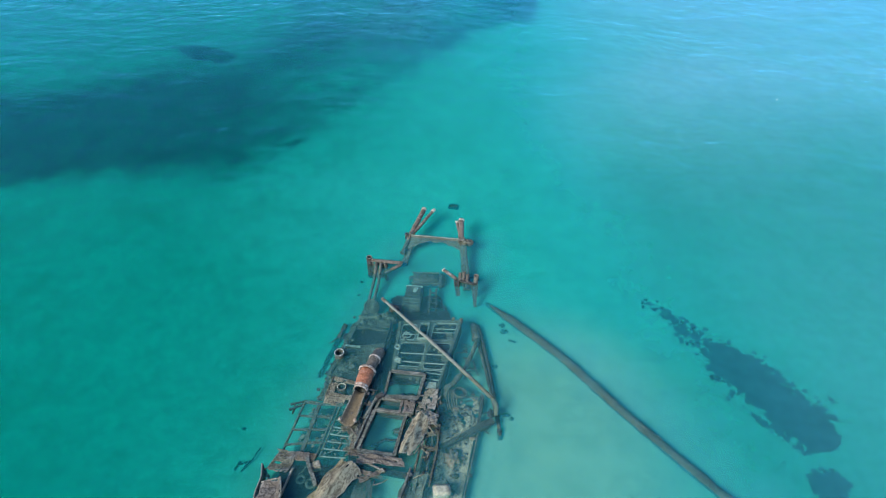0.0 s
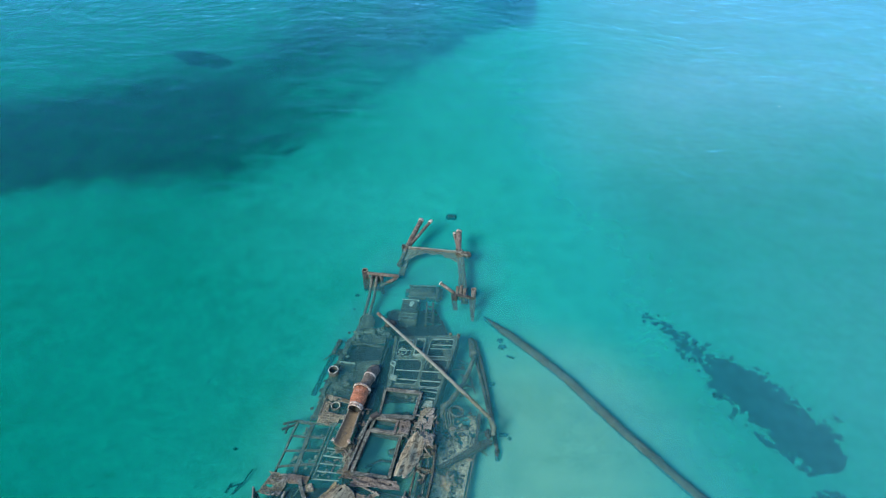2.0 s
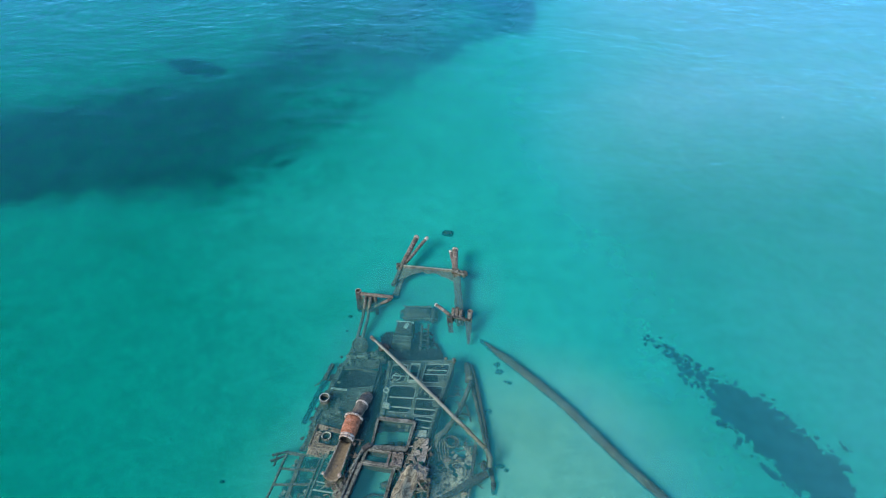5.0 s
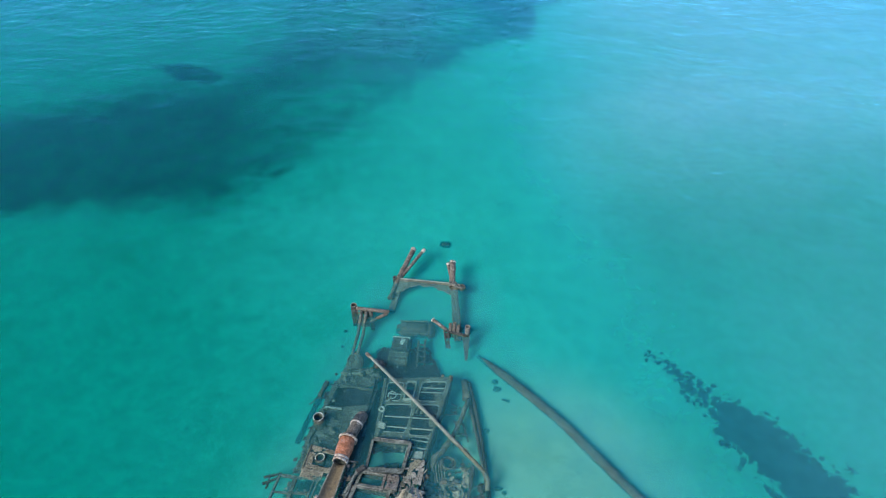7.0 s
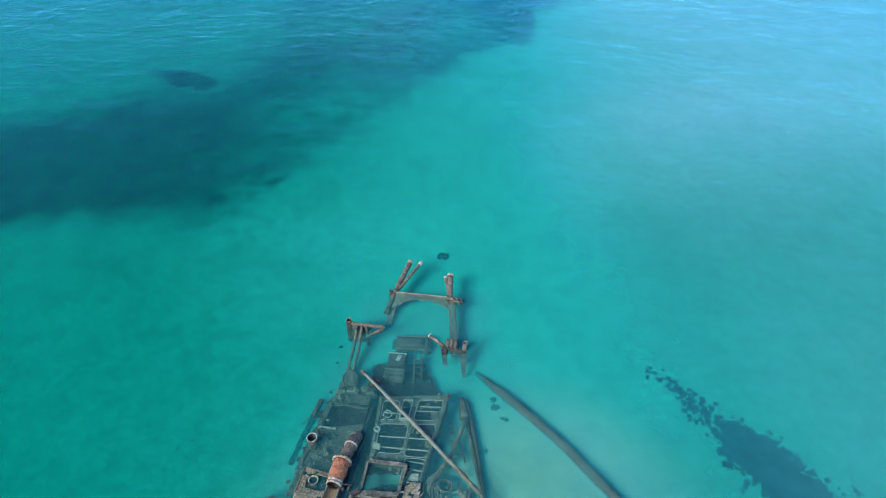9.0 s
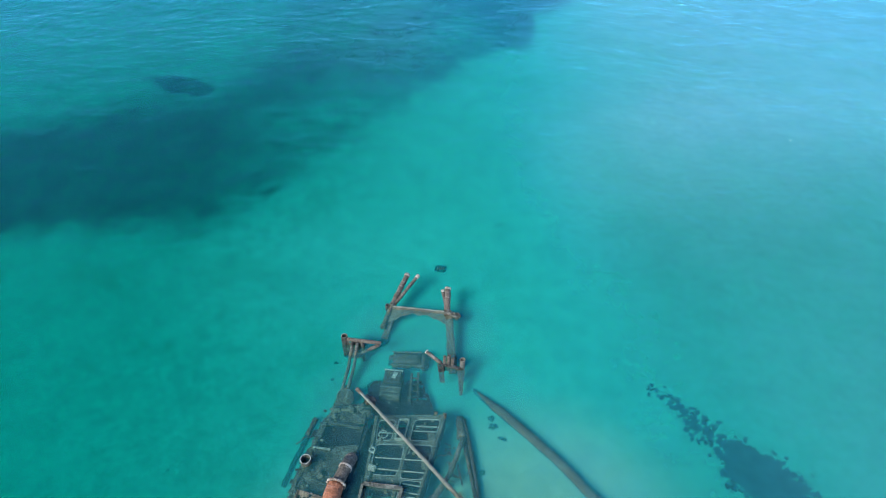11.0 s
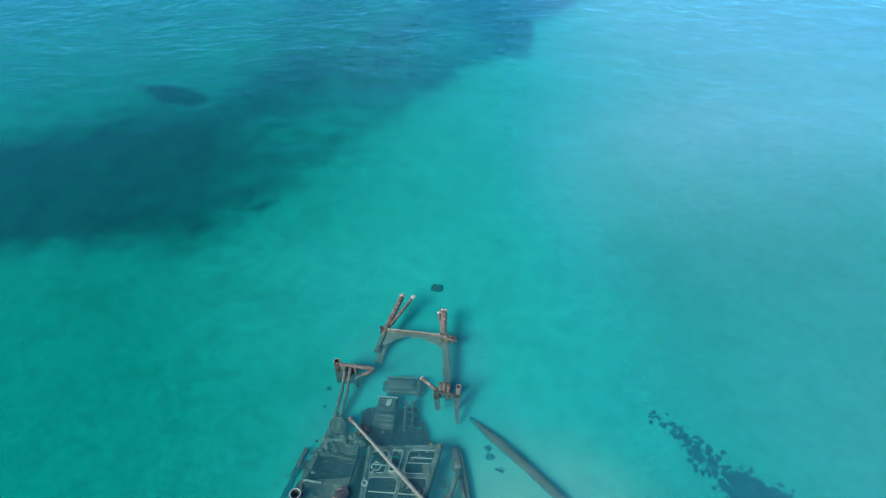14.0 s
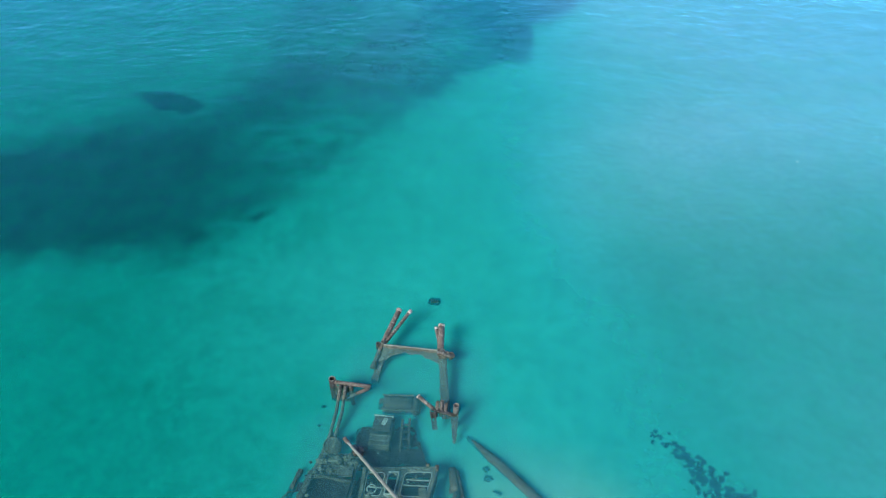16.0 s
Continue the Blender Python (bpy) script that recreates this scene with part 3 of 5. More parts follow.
# ---- sunken engine ----
def engine():
    g = thing("sunken_engine", "sunken ship engine block covered with algae", "engine")
    part("casing", block((-0.75, 26.08, -0.98), (1.95, 1.02, 0.8), -4, 0.05, bevel=0.24, seed=40), MOSSY, g, "rounded submerged casing", True)
    part("casing_band", block((0.15, 25.95, -0.96), (0.5, 1.1, 0.78), -4, 0.05, bevel=0.2, seed=41), DARK, g, "", True)
    part("casing_rib", beam((-1.6, 25.66, -0.66), (0.05, 25.55, -0.66), 0.06, 0.06, 0.03, seed=47), DECK, g, "pale grown rib")
    part("casing_rib", beam((-1.55, 26.5, -0.62), (0.0, 26.42, -0.62), 0.06, 0.06, 0.03, seed=48), DECK, g, "pale grown rib")
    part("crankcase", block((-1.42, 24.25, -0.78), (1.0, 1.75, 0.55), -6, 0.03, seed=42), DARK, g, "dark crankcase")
    part("head", block((-1.42, 24.65, -0.45), (0.85, 0.75, 0.22), -6, 0.02, seed=43), DARK, g, "cylinder head")
    part("name_plate", block((-1.3, 24.7, -0.33), (0.22, 0.4, 0.05), -22, 0.01, seed=44), LIME, g, "pale plate on the cylinder head")
    part("cover", block((-1.48, 23.62, -0.4), (1.0, 0.62, 0.3), -6, 0.02, seed=45), STEEL, g, "valve cover with pale edges")
    for y in (23.38, 23.62, 23.9):
        part("edge", beam((-1.97, y + 0.04, -0.235), (-1.0, y - 0.05, -0.235), 0.045, 0.05, 0.012), DECK, g, "pale raised edge")
    # No recess here: a thin dark bar paints the shade of a slot.
    part("slot", block((-1.48, 23.51, -0.25), (0.78, 0.13, 0.02), -6, 0.0, bevel=0.005), DARK, g, "dark bar painted as a shaded slot")
    part("head", beam((-1.85, 25.1, -0.4), (-0.9, 25.0, -0.4), 0.07, 0.08), LIME, g)
    part("side_frame", beam((-0.45, 24.9, -0.55), (-0.5, 23.3, -0.6), 0.1, 0.2, 0.03), MOSSY, g)
    part("side_frame", beam((-0.12, 25.0, -0.6), (-0.12, 23.4, -0.65), 0.1, 0.2, 0.03), DARK, g)
    for k in range(4):
        part("side_rung", beam((-0.47, 24.7 - 0.4 * k, -0.55), (-0.1, 24.68 - 0.4 * k, -0.6), 0.06, 0.06, 0.015), DARK, g)
    part("ring", ring((-2.45, 24.45, -0.93), 0.24, 0.05), DARK, g, "half-buried ring", True)
    # Bed plate painted near-black as the shadow between engine and deck.
    part("base", plate([(-3.0, 22.5, -0.74), (0.9, 22.4, -0.76), (0.1, 24.7, -0.78), (-2.5, 24.7, -0.78)], 40, 26, 0.06, torn(8, 0.5), 0.03, 1.5, 0.03), SHADE_STEEL, g, "bed plate painted dark for the shade behind the deck")


# ---- port deck ----
def port_deck():
    g = thing("port_deck", "submerged port deck plating with an open hatch", "deck")
    hatch = lambda u, v: not (0.1 < u < 0.93 and 0.655 < v < 0.88)
    hole = torn(11, 0.55, 6)
    part("plating", plate([(-5.8, 17.15, -0.42), (-3.1, 17.3, -0.35), (-2.25, 22.5, -0.42), (-4.42, 22.45, -0.5)], 44, 70, 0.05,
                          lambda u, v: hatch(u, v) and hole(u, v), 0.06, 1.2, 0.02, 12), MOSSY, g, "algae-covered deck plating")
    part("hatch_edge", beam((-4.78, 20.58, -0.36), (-4.0, 20.45, -0.34), 0.06, 0.1, seed=50), LIME, g, "pale hatch edge")
    part("hatch_edge", beam((-4.3, 21.95, -0.4), (-2.4, 21.5, -0.36), 0.1, 0.12, 0.04, seed=51), MOSSY, g)
    part("hatch_edge", beam((-2.95, 18.9, -0.3), (-2.45, 21.4, -0.3), 0.12, 0.16, seed=52), DARK, g)
    part("bulkhead", beam((-4.38, 21.8, -0.66), (-4.8, 20.5, -0.66), 0.06, 0.5, seed=53), DARK, g)
    part("gunwale", beam((-5.95, 19.0, -1.08), (-5.05, 22.45, -0.84), 0.22, 0.24, 0.09, seed=54), DARK, g, "outer hull edge")
    part("gunwale", beam((-5.45, 18.4, -0.44), (-4.44, 22.2, -0.5), 0.22, 0.12, 0.09, seed=55), MOSSY, g)
    part("fore_plating", plate([(-4.4, 22.3, -0.52), (-2.2, 22.2, -0.48), (-2.4, 23.1, -0.6), (-4.1, 23.3, -0.66)], 26, 14, 0.05, torn(13, 0.3, 6), 0.12, 2.0, 0.03, 13), MOSSY, g, "torn fore plating grown with algae")
    part("fitting", block((-4.28, 19.2, -0.25), (0.14, 0.4, 0.12), 28, 0.02), PALE, g, "small pale fitting")
    part("fitting", block((-4.22, 19.05, -0.22), (0.26, 0.12, 0.12), 28, 0.02), PALE, g)
    for k, (x, y, s) in enumerate(((-3.4, 22.75, 0.22), (-2.9, 22.85, 0.17), (-4.0, 22.7, 0.2), (-4.35, 22.1, 0.16), (-2.6, 22.6, 0.15), (-3.7, 22.3, 0.14))):
        part("growth", lump((x, y, -0.48), (s * 1.3, s * 0.8, s * 0.4), 60 + k, 0.8), DECK, g, "clump of growth", True)
    d = thing("winch_drum", "upright round winch drum covered with algae", "winch")
    part("flange", tube([(-3.68, 23.42, -0.43), (-3.66, 23.5, -0.5)], 0.43, seg=24, wear=0.02), MOSSY, d, "round drum flange", True)
    part("rim", ring((-3.68, 23.41, -0.42), 0.41, 0.025, (-0.02, -0.75, 0.66), 24), DECK, d, "", True)
    part("barrel", tube([(-3.66, 23.5, -0.5), (-3.6, 23.9, -0.85)], 0.27, seg=18), DARK, d, "", True)
    b = thing("mooring_bollard", "hollow round steel bollard with a pale rim", "bollard", "hollow bollards")
    part("barrel", tube([(-4.9, 19.6, -0.6), (-4.93, 19.68, 0.14)], [0.26, 0.23], seg=20, wall=0.02), MOSSY, b, "", True)
    part("rim", ring((-4.93, 19.68, 0.14), 0.225, 0.02, seg=24), LIME, b, "pale crusted rim", True)


# ---- deck frame with openings and ribs ----
def deck_frame():
    g = thing("ribbed_deck", "corroded deck frame with openings and thin ribs", "deck")
    boxes = ((0.07, 0.68, 0.31, 0.94), (0.355, 0.68, 0.51, 0.94), (0.58, 0.68, 0.95, 0.94), (0.08, 0.27, 0.53, 0.63), (0.575, 0.25, 0.965, 0.63), (0.62, 0.0, 0.97, 0.235))

    def kept(u, v):
        for x0, y0, x1, y1 in boxes:
            dx, dy = max(x0 + 0.045 - u, u - x1 + 0.045, 0) / 0.045, max(y0 + 0.04 - v, v - y1 + 0.04, 0) / 0.04
            if math.hypot(dx, dy) < 1:
                return False
        return noise.noise(Vector((u * 7, v * 9, 4))) > -0.62 and not (u < 0.66 and v < 0.165)
    a, b, c, d = (-2.35, 18.1, -0.3), (0.02, 17.75, -0.28), (1.3, 22.25, -0.22), (-2.1, 22.25, -0.32)
    part("plating", plate([a, b, c, d], 56, 66, 0.06, kept, 0.05, 1.4, 0.015, 14), DECK, g, "grey-green deck plating with rounded openings")

    def on(u, v, z=0.0):
        p = Vector(a).lerp(Vector(b), u).lerp(Vector(d).lerp(Vector(c), u), v)
        return (p.x, p.y, p.z + z)
    for v, u0, u1 in ((0.045, 0.64, 0.96), (0.12, 0.64, 0.97), (0.2, 0.66, 0.96), (0.34, 0.1, 0.95), (0.47, 0.12, 0.95), (0.78, 0.1, 0.34), (0.80, 0.6, 0.96), (0.86, 0.62, 0.93)):
        part("rib", beam(on(u0, v), on(u1, v - 0.015, 0.01), 0.035, 0.05, 0.01, seed=v * 30), LIME, g, "thin pale deck rib")
    for x0, y0, x1, y1 in boxes:
        loop = []
        for k in range(25):
            a0 = 2 * math.pi * k / 24
            cx, cy = math.cos(a0), math.sin(a0)
            sx, sy = math.copysign(abs(cx) ** 0.3, cx), math.copysign(abs(cy) ** 0.3, cy)
            loop.append(on((x0 + x1) / 2 + (x1 - x0) / 2 * sx, (y0 + y1) / 2 + (y1 - y0) / 2 * sy, 0.01))
        part("opening_rim", tube(loop, 0.017, seg=6, wear=0.012, step=0.2), LIME, g, "lime-crusted rim of an opening", True)
    part("carling", beam(on(0.55, 0.05), on(0.56, 0.66), 0.14, 0.1, 0.02, seed=70), DECK, g)
    part("carling", beam(on(0.98, 0.0), on(0.995, 1.0), 0.1, 0.22, 0.025, seed=71), STEEL, g, "side edge beam")
    part("carling", beam(on(0.02, 0.1), on(0.03, 0.98), 0.12, 0.16, 0.025, seed=72), DECK, g)
    part("hatch_frame", beam(on(0.36, 0.69, 0.06), on(0.36, 0.93, 0.08), 0.05, 0.1, 0.01, seed=73), LIME, g)
    part("hatch_frame", beam(on(0.5, 0.69, 0.06), on(0.5, 0.93, 0.08), 0.05, 0.1, 0.01, seed=74), LIME, g)
    part("hatch_frame", beam(on(0.36, 0.93, 0.08), on(0.5, 0.93, 0.08), 0.05, 0.1, 0.01, seed=75), LIME, g)
    part("hatch_frame", beam(on(0.36, 0.69, 0.08), on(0.5, 0.69, 0.08), 0.05, 0.1, 0.01, seed=76), LIME, g)
    part("deck_ring", ring(on(0.17, 0.75, 0.04), 0.2, 0.025), LIME, g, "thin deck ring", True)
    part("eye", ring(on(0.05, 0.55, 0.05), 0.12, 0.05, tall=1.5), LIME, g, "oval fairlead", True)
    part("fitting", block(on(0.1, 0.33, 0.1), (0.34, 0.26, 0.2), -12, 0.03), LIME, g, "small pale box fitting")
    part("fitting", block(on(0.06, 0.24, 0.08), (0.2, 0.4, 0.16), -12, 0.03), DECK, g)
    part("fitting", block(on(0.93, 0.4, 0.08), (0.3, 0.4, 0.1), 10, 0.04), DECK, g)
    part("fitting", block(on(0.9, 0.72, 0.08), (0.35, 0.45, 0.1), 10, 0.04), DECK, g)
    part("fitting", block(on(0.86, 1.0, 0.08), (0.15, 0.15, 0.26), 10, 0.04), DECK, g)
    part("fitting", block(on(0.99, 0.97, 0.06), (0.12, 0.3, 0.2), 10, 0.04), DECK, g)
    part("fairing", plate([on(0.62, 0.0, 0.02), on(0.95, 0.0, 0.02), on(0.93, 0.07, 0.08), on(0.66, 0.05, 0.1)], 10, 5, 0.06, torn(21, 0.5)), LIME, g, "pale curved rim plate")


# ---- hold coamings ----
def coaming(corners, label, tops, z=0.02, tall=0.42, seed=0):
    g = thing("hold_coaming", label, "hatch coaming", "cargo hatches")
    for k in range(4):
        (x0, y0), (x1, y1) = corners[k], corners[(k + 1) % 4]
        part("side", beam((x0, y0, z - tall / 2), (x1, y1, z - tall / 2), 0.04, tall, 0.012, seed=seed + k), DARK if k in (1, 3) else STEEL, g)
        part("ledge", beam((x0, y0, z), (x1, y1, z), tops[k] * 1.5, 0.04, 0.018, 0.1, seed=seed + k + 0.5), DECK, g, "corroded top ledge")
        a, b = Vector((x0, y0, z + 0.03)), Vector((x1, y1, z + 0.03))
        _, out, _ = axes(a, b)
        for side, high in ((-1, 0.0),) if k % 2 else ((1, 0.008),):
            shift = out * side * tops[k] * 0.7 + Vector((0, 0, high))
            part("lip", beam(a.lerp(b, 0.03) + shift, a.lerp(b, random.uniform(0.7, 0.97)) + shift, 0.02, 0.03, 0.012, 0.1, seed=seed + k + side * 0.3), PALE if (k + side) % 3 == 0 else STEEL, g, "pale crusted lip")


def holds():
    coaming([(-2.5, 17.1), (-2.3, 18.58), (-0.6, 18.36), (-0.92, 16.98)], "open cargo hatch with rusty coaming over clear water", (0.07, 0.10, 0.08, 0.16), seed=80)
    coaming([(-2.85, 16.36), (-2.66, 16.95), (-1.05, 16.72), (-1.18, 16.08)], "narrow open hatch between rusty cross beams", (0.08, 0.05, 0.08, 0.14), seed=84)
    coaming([(-3.46, 14.25), (-2.88, 16.32), (-1.42, 16.05), (-1.85, 14.0)], "large open cargo hatch over clear blue water", (0.08, 0.05, 0.08, 0.12), seed=88)
    g = thing("hatch_girders", "bent rusty girders between the cargo hatches", "girder")
    for k in range(3):
        part("stiffener", beam((-1.75 + 0.24 * k, 16.15, 0.02), (-1.62 + 0.24 * k, 16.8, 0.04), 0.1, 0.14, 0.04, seed=92 + k), BROWN, g)
    part("bracket", plate([(-1.6, 16.2, 0.1), (-1.1, 16.1, 0.16), (-1.0, 16.75, 0.16), (-1.5, 16.8, 0.08)], 10, 10, 0.06, torn(31, 0.15), 0.1, 3, 0.03), BROWN, g, "torn rusty bracket")
    # Side deck strip in dark steel, painting the shadow beside the exhaust pipe.
    part("stringer", beam((-3.8, 14.5, -0.3), (-2.85, 18.6, -0.3), 0.28, 0.06, 0.05, seed=95), DARK, g)
    part("stringer", beam((-3.62, 14.35, 0.02), (-2.98, 16.6, 0.02), 0.07, 0.16, 0.04, seed=96), STEEL, g)
    part("knee", beam((-2.85, 16.9, 0.1), (-3.3, 15.9, 0.06), 0.09, 0.12, 0.05, seed=97), STEEL, g)
    part("knee", beam((-2.55, 17.15, 0.1), (-2.85, 16.9, 0.12), 0.2, 0.2, 0.05, seed=98), DARK, g)
    w = thing("sunken_branch", "dark debris lying on sand inside the hold", "debris")
    part("stick", tube([(-3.0, 15.0, -0.9), (-2.4, 15.35, -0.85), (-1.75, 15.3, -0.88)], 0.07, wear=0.06), DARK, w, "", True)
    part("stick", tube([(-2.9, 14.7, -0.9), (-2.55, 15.4, -0.88)], 0.04, wear=0.05), DARK, w, "", True)
    for k, (x, y, s) in enumerate(((-1.85, 15.75, 0.2), (-1.7, 17.7, 0.22), (-1.3, 17.75, 0.18), (-2.05, 17.6, 0.15))):
        part("clump", lump((x, y, -0.88), (s * 1.2, s, s * 0.5), 100 + k, 0.6), STONE, w, "", True)


# ---- rusted funnel pipe lying on the deck ----
def funnel():
    g = thing("exhaust_pipe", "toppled orange-rusted exhaust pipe with an open trough end", "pipe")
    p0, p1, p2, p3 = Vector((-2.98, 19.72, 0.0)), Vector((-3.4, 18.45, 0.2)), Vector((-3.62, 17.36, 0.2)), Vector((-4.02, 15.6, 0.08))
    part("rear_section", tube([p0, p0.lerp(p1, 0.35), p1], [0.27, 0.28, 0.26], seg=24, wall=0.04, wear=0.03, seed=110), BROWN, g, "brown rusted rear section", True)
    part("clamp", tube([p0.lerp(p1, 0.3), p0.lerp(p1, 0.37)], 0.3, seg=24, wear=0.01), PINK, g, "salted clamp band", True)
    part("bend", lump(tuple(p0 + Vector((0.03, 0.08, -0.08))), (0.28, 0.3, 0.28), 111, 0.12), BROWN, g, "dark crusted elbow", True)
    part("funnel_section", tube([p1, p1.lerp(p2, 0.5), p2], [0.34, 0.37, 0.295], seg=28, wall=0.02, wear=0.02, step=0.12, seed=112), RUST, g, "bright orange rust cone", True)
    for at, r in ((p1, 0.43), (p2.lerp(p1, 0.12), 0.335), (p2, 0.33)):
        axis = (p2 - p1).normalized()
        rim = part("flange", tube([at - axis * 0.045, at + axis * 0.045], r, seg=28, wall=0.06, wear=0.012), PINK, g, "salted pale flange", True)
        d, side, top = axes(p1, p2)
        for k in range(10):
            out = (side * math.cos(k * 0.628) + top * math.sin(k * 0.628)) * (r - 0.04)
            part("bolt", tube([at + out - axis * 0.08, at + out + axis * 0.08], 0.022, seg=6, wear=0), BROWN, rim, "rusty flange bolt")
    # Dark lining added to paint the shade inside the pipe.
    part("bore", tube([p1, p2 - (p2 - p1).normalized() * -0.05], 0.272, seg=24, wall=0.015, wear=0.004), DARK, g, "dark lining for the shade in the bore", True)
    q2, q3 = p2 + Vector((0, -0.06, 0.1)), Vector((-4.04, 15.48, 0.38))
    part("trough", tube([q2, q2.lerp(q3, 0.5), q3], [0.28, 0.33, 0.36], seg=20, wall=0.03, arc=130, wear=0.012, step=0.12, seed=113), TROUGH, g, "open rusted trough", True)
    d, side, top = axes(q2, q3)
    edge = lambda c, r, a: tuple(c + side * r * math.sin(radians(a)) - top * r * math.cos(radians(a)))
    lip = [edge(q2, 0.28, -65), edge(q2.lerp(q3, 0.5), 0.33, -65)] + [edge(q3 - d * 0.1 * abs(a) / 65, 0.36, a) for a in (-65, -45, -22, 0, 22, 45, 65)] + [edge(q2.lerp(q3, 0.5), 0.33, 65), edge(q2, 0.28, 65)]
    part("lip", tube(lip, 0.028, seg=7, wear=0.012, step=0.1, seed=114), PALE, g, "pale worn trough lip", True)
    for k, (dx, r) in enumerate(((-0.36, 0.09), (0.34, 0.1))):
        part("lug", lump((p3.x + dx, p3.y + 0.02 + 0.1 * (k == 0), 0.24), (r * 0.8, r, r * 0.7), 115 + k, 0.4, 2), PINK, g, "whitened mounting lug", True)
    part("saddle", block((p3.x + 0.1, p3.y - 0.1, -0.12), (0.8, 0.3, 0.16), 12, 0.05), STEEL, g, "support saddle")
    part("saddle", block((-3.2, 18.9, -0.35), (0.9, 0.25, 0.3), 12, 0.05), DARK, g)


# ---- ring plate and ladder-like port frames ----
def port_frames():
    g = thing("hatch_plate", "corroded plate with a square hole and a ring", "deck plate")
    keep = lambda u, v: (not (0.22 < u < 0.99 and 0.22 < v < 0.80)) and torn(41, 0.34, 6)(u, v)
    part("plate", plate([(-5.26, 17.15, -0.06), (-3.98, 16.95, -0.05), (-3.7, 18.0, -0.06), (-5.03, 18.35, -0.08)], 26, 26, 0.06, keep, 0.03, 2, 0.02, 41), PALE, g, "pale crusted plate")
    part("edge", beam((-5.3, 17.15, -0.2), (-5.05, 18.35, -0.2), 0.06, 0.35, 0.03), DECK, g)
    # Dark plate set under the hole to paint its shade.
    part("well", plate([(-5.2, 17.2, -0.55), (-3.9, 17.0, -0.55), (-3.7, 18.0, -0.55), (-5.0, 18.3, -0.55)], 8, 8, 0.04, None, 0.03), DARK, g, "dark plate painted as the shaded well")
    part("front", plate([(-5.35, 16.75, -0.12), (-4.4, 16.6, -0.1), (-4.3, 17.0, -0.03), (-5.28, 17.15, -0.05)], 14, 6, 0.05, torn(42, 0.4), 0.08, 3, 0.03, 42), PALE, g, "bent front lip")
    b = thing("mooring_bollard", "short ring bollard with a pale crusted rim", "bollard", "hollow bollards")
    part("barrel", tube([(-4.57, 17.68, -0.5), (-4.57, 17.7, -0.02)], 0.23, seg=20, wall=0.05), DARK, b, "", True)
    part("rim", ring((-4.57, 17.7, -0.04), 0.2, 0.03, seg=24), LIME, b, "pale rim", True)

    f = thing("side_frames", "ladder-like rusty hull frames of the port side", "hull frame")
    rails = (((-6.2, 16.95), (-6.85, 13.9)), ((-5.5, 16.82), (-5.95, 14.05)), ((-4.66, 16.8), (-5.25, 14.1)), ((-4.5, 16.75), (-5.08, 14.1)))
    for k, ((x0, y0), (x1, y1)) in enumerate(rails):
        part("stringer", beam((x0, y0, -0.2), (x1, y1, -0.22), (0.07, 0.17, 0.07, 0.06)[k], 0.12, 0.02, seed=120 + k), BROWN if k < 2 else DECK, f, "longitudinal stringer")
    for k in range(5):
        q = k / 4
        l, m, r = [Vector((x0 + (x1 - x0) * q, y0 + (y1 - y0) * q, -0.2)) for (x0, y0), (x1, y1) in (rails[0], rails[1], rails[2])]
        part("frame", beam(l, m, 0.08 if k else 0.11, 0.09, 0.03, seed=125 + k), BROWN, f, "transverse frame")
        part("frame", beam(m, r, 0.08 if k else 0.11, 0.09, 0.03, seed=131 + k), BROWN if k else DECK, f, "transverse frame")
    for k in range(6):
        q = k / 5
        part("rib", beam((-4.6 - 0.55 * q, 15.95 - 1.85 * q, -0.2), (-3.5 - 0.45 * q, 15.7 - 1.7 * q, -0.19), 0.035, 0.06, 0.008, seed=140 + k), LIME, f, "thin pale rib")
    part("growth", lump((-3.62, 15.2, -0.1), (0.2, 0.35, 0.12), 147, 0.5), DECK, f, "", True)
    part("plate", plate([(-4.1, 14.3, -0.1), (-3.55, 14.2, -0.05), (-3.3, 15.5, 0.0), (-3.8, 15.6, -0.1)], 10, 18, 0.05, torn(43, 0.1, 6), 0.1, 2, 0.03, 43), DECK, f, "torn side plating")
    part("bracket", beam((-6.95, 16.65, -0.4), (-6.2, 16.9, -0.3), 0.07, 0.1, 0.04), DARK, f)
    part("bracket", beam((-6.95, 17.0, -0.5), (-6.2, 17.15, -0.4), 0.07, 0.1, 0.04), DARK, f)
    part("bracket", beam((-6.75, 16.5, -0.5), (-6.7, 17.1, -0.45), 0.07, 0.1, 0.04), DARK, f)


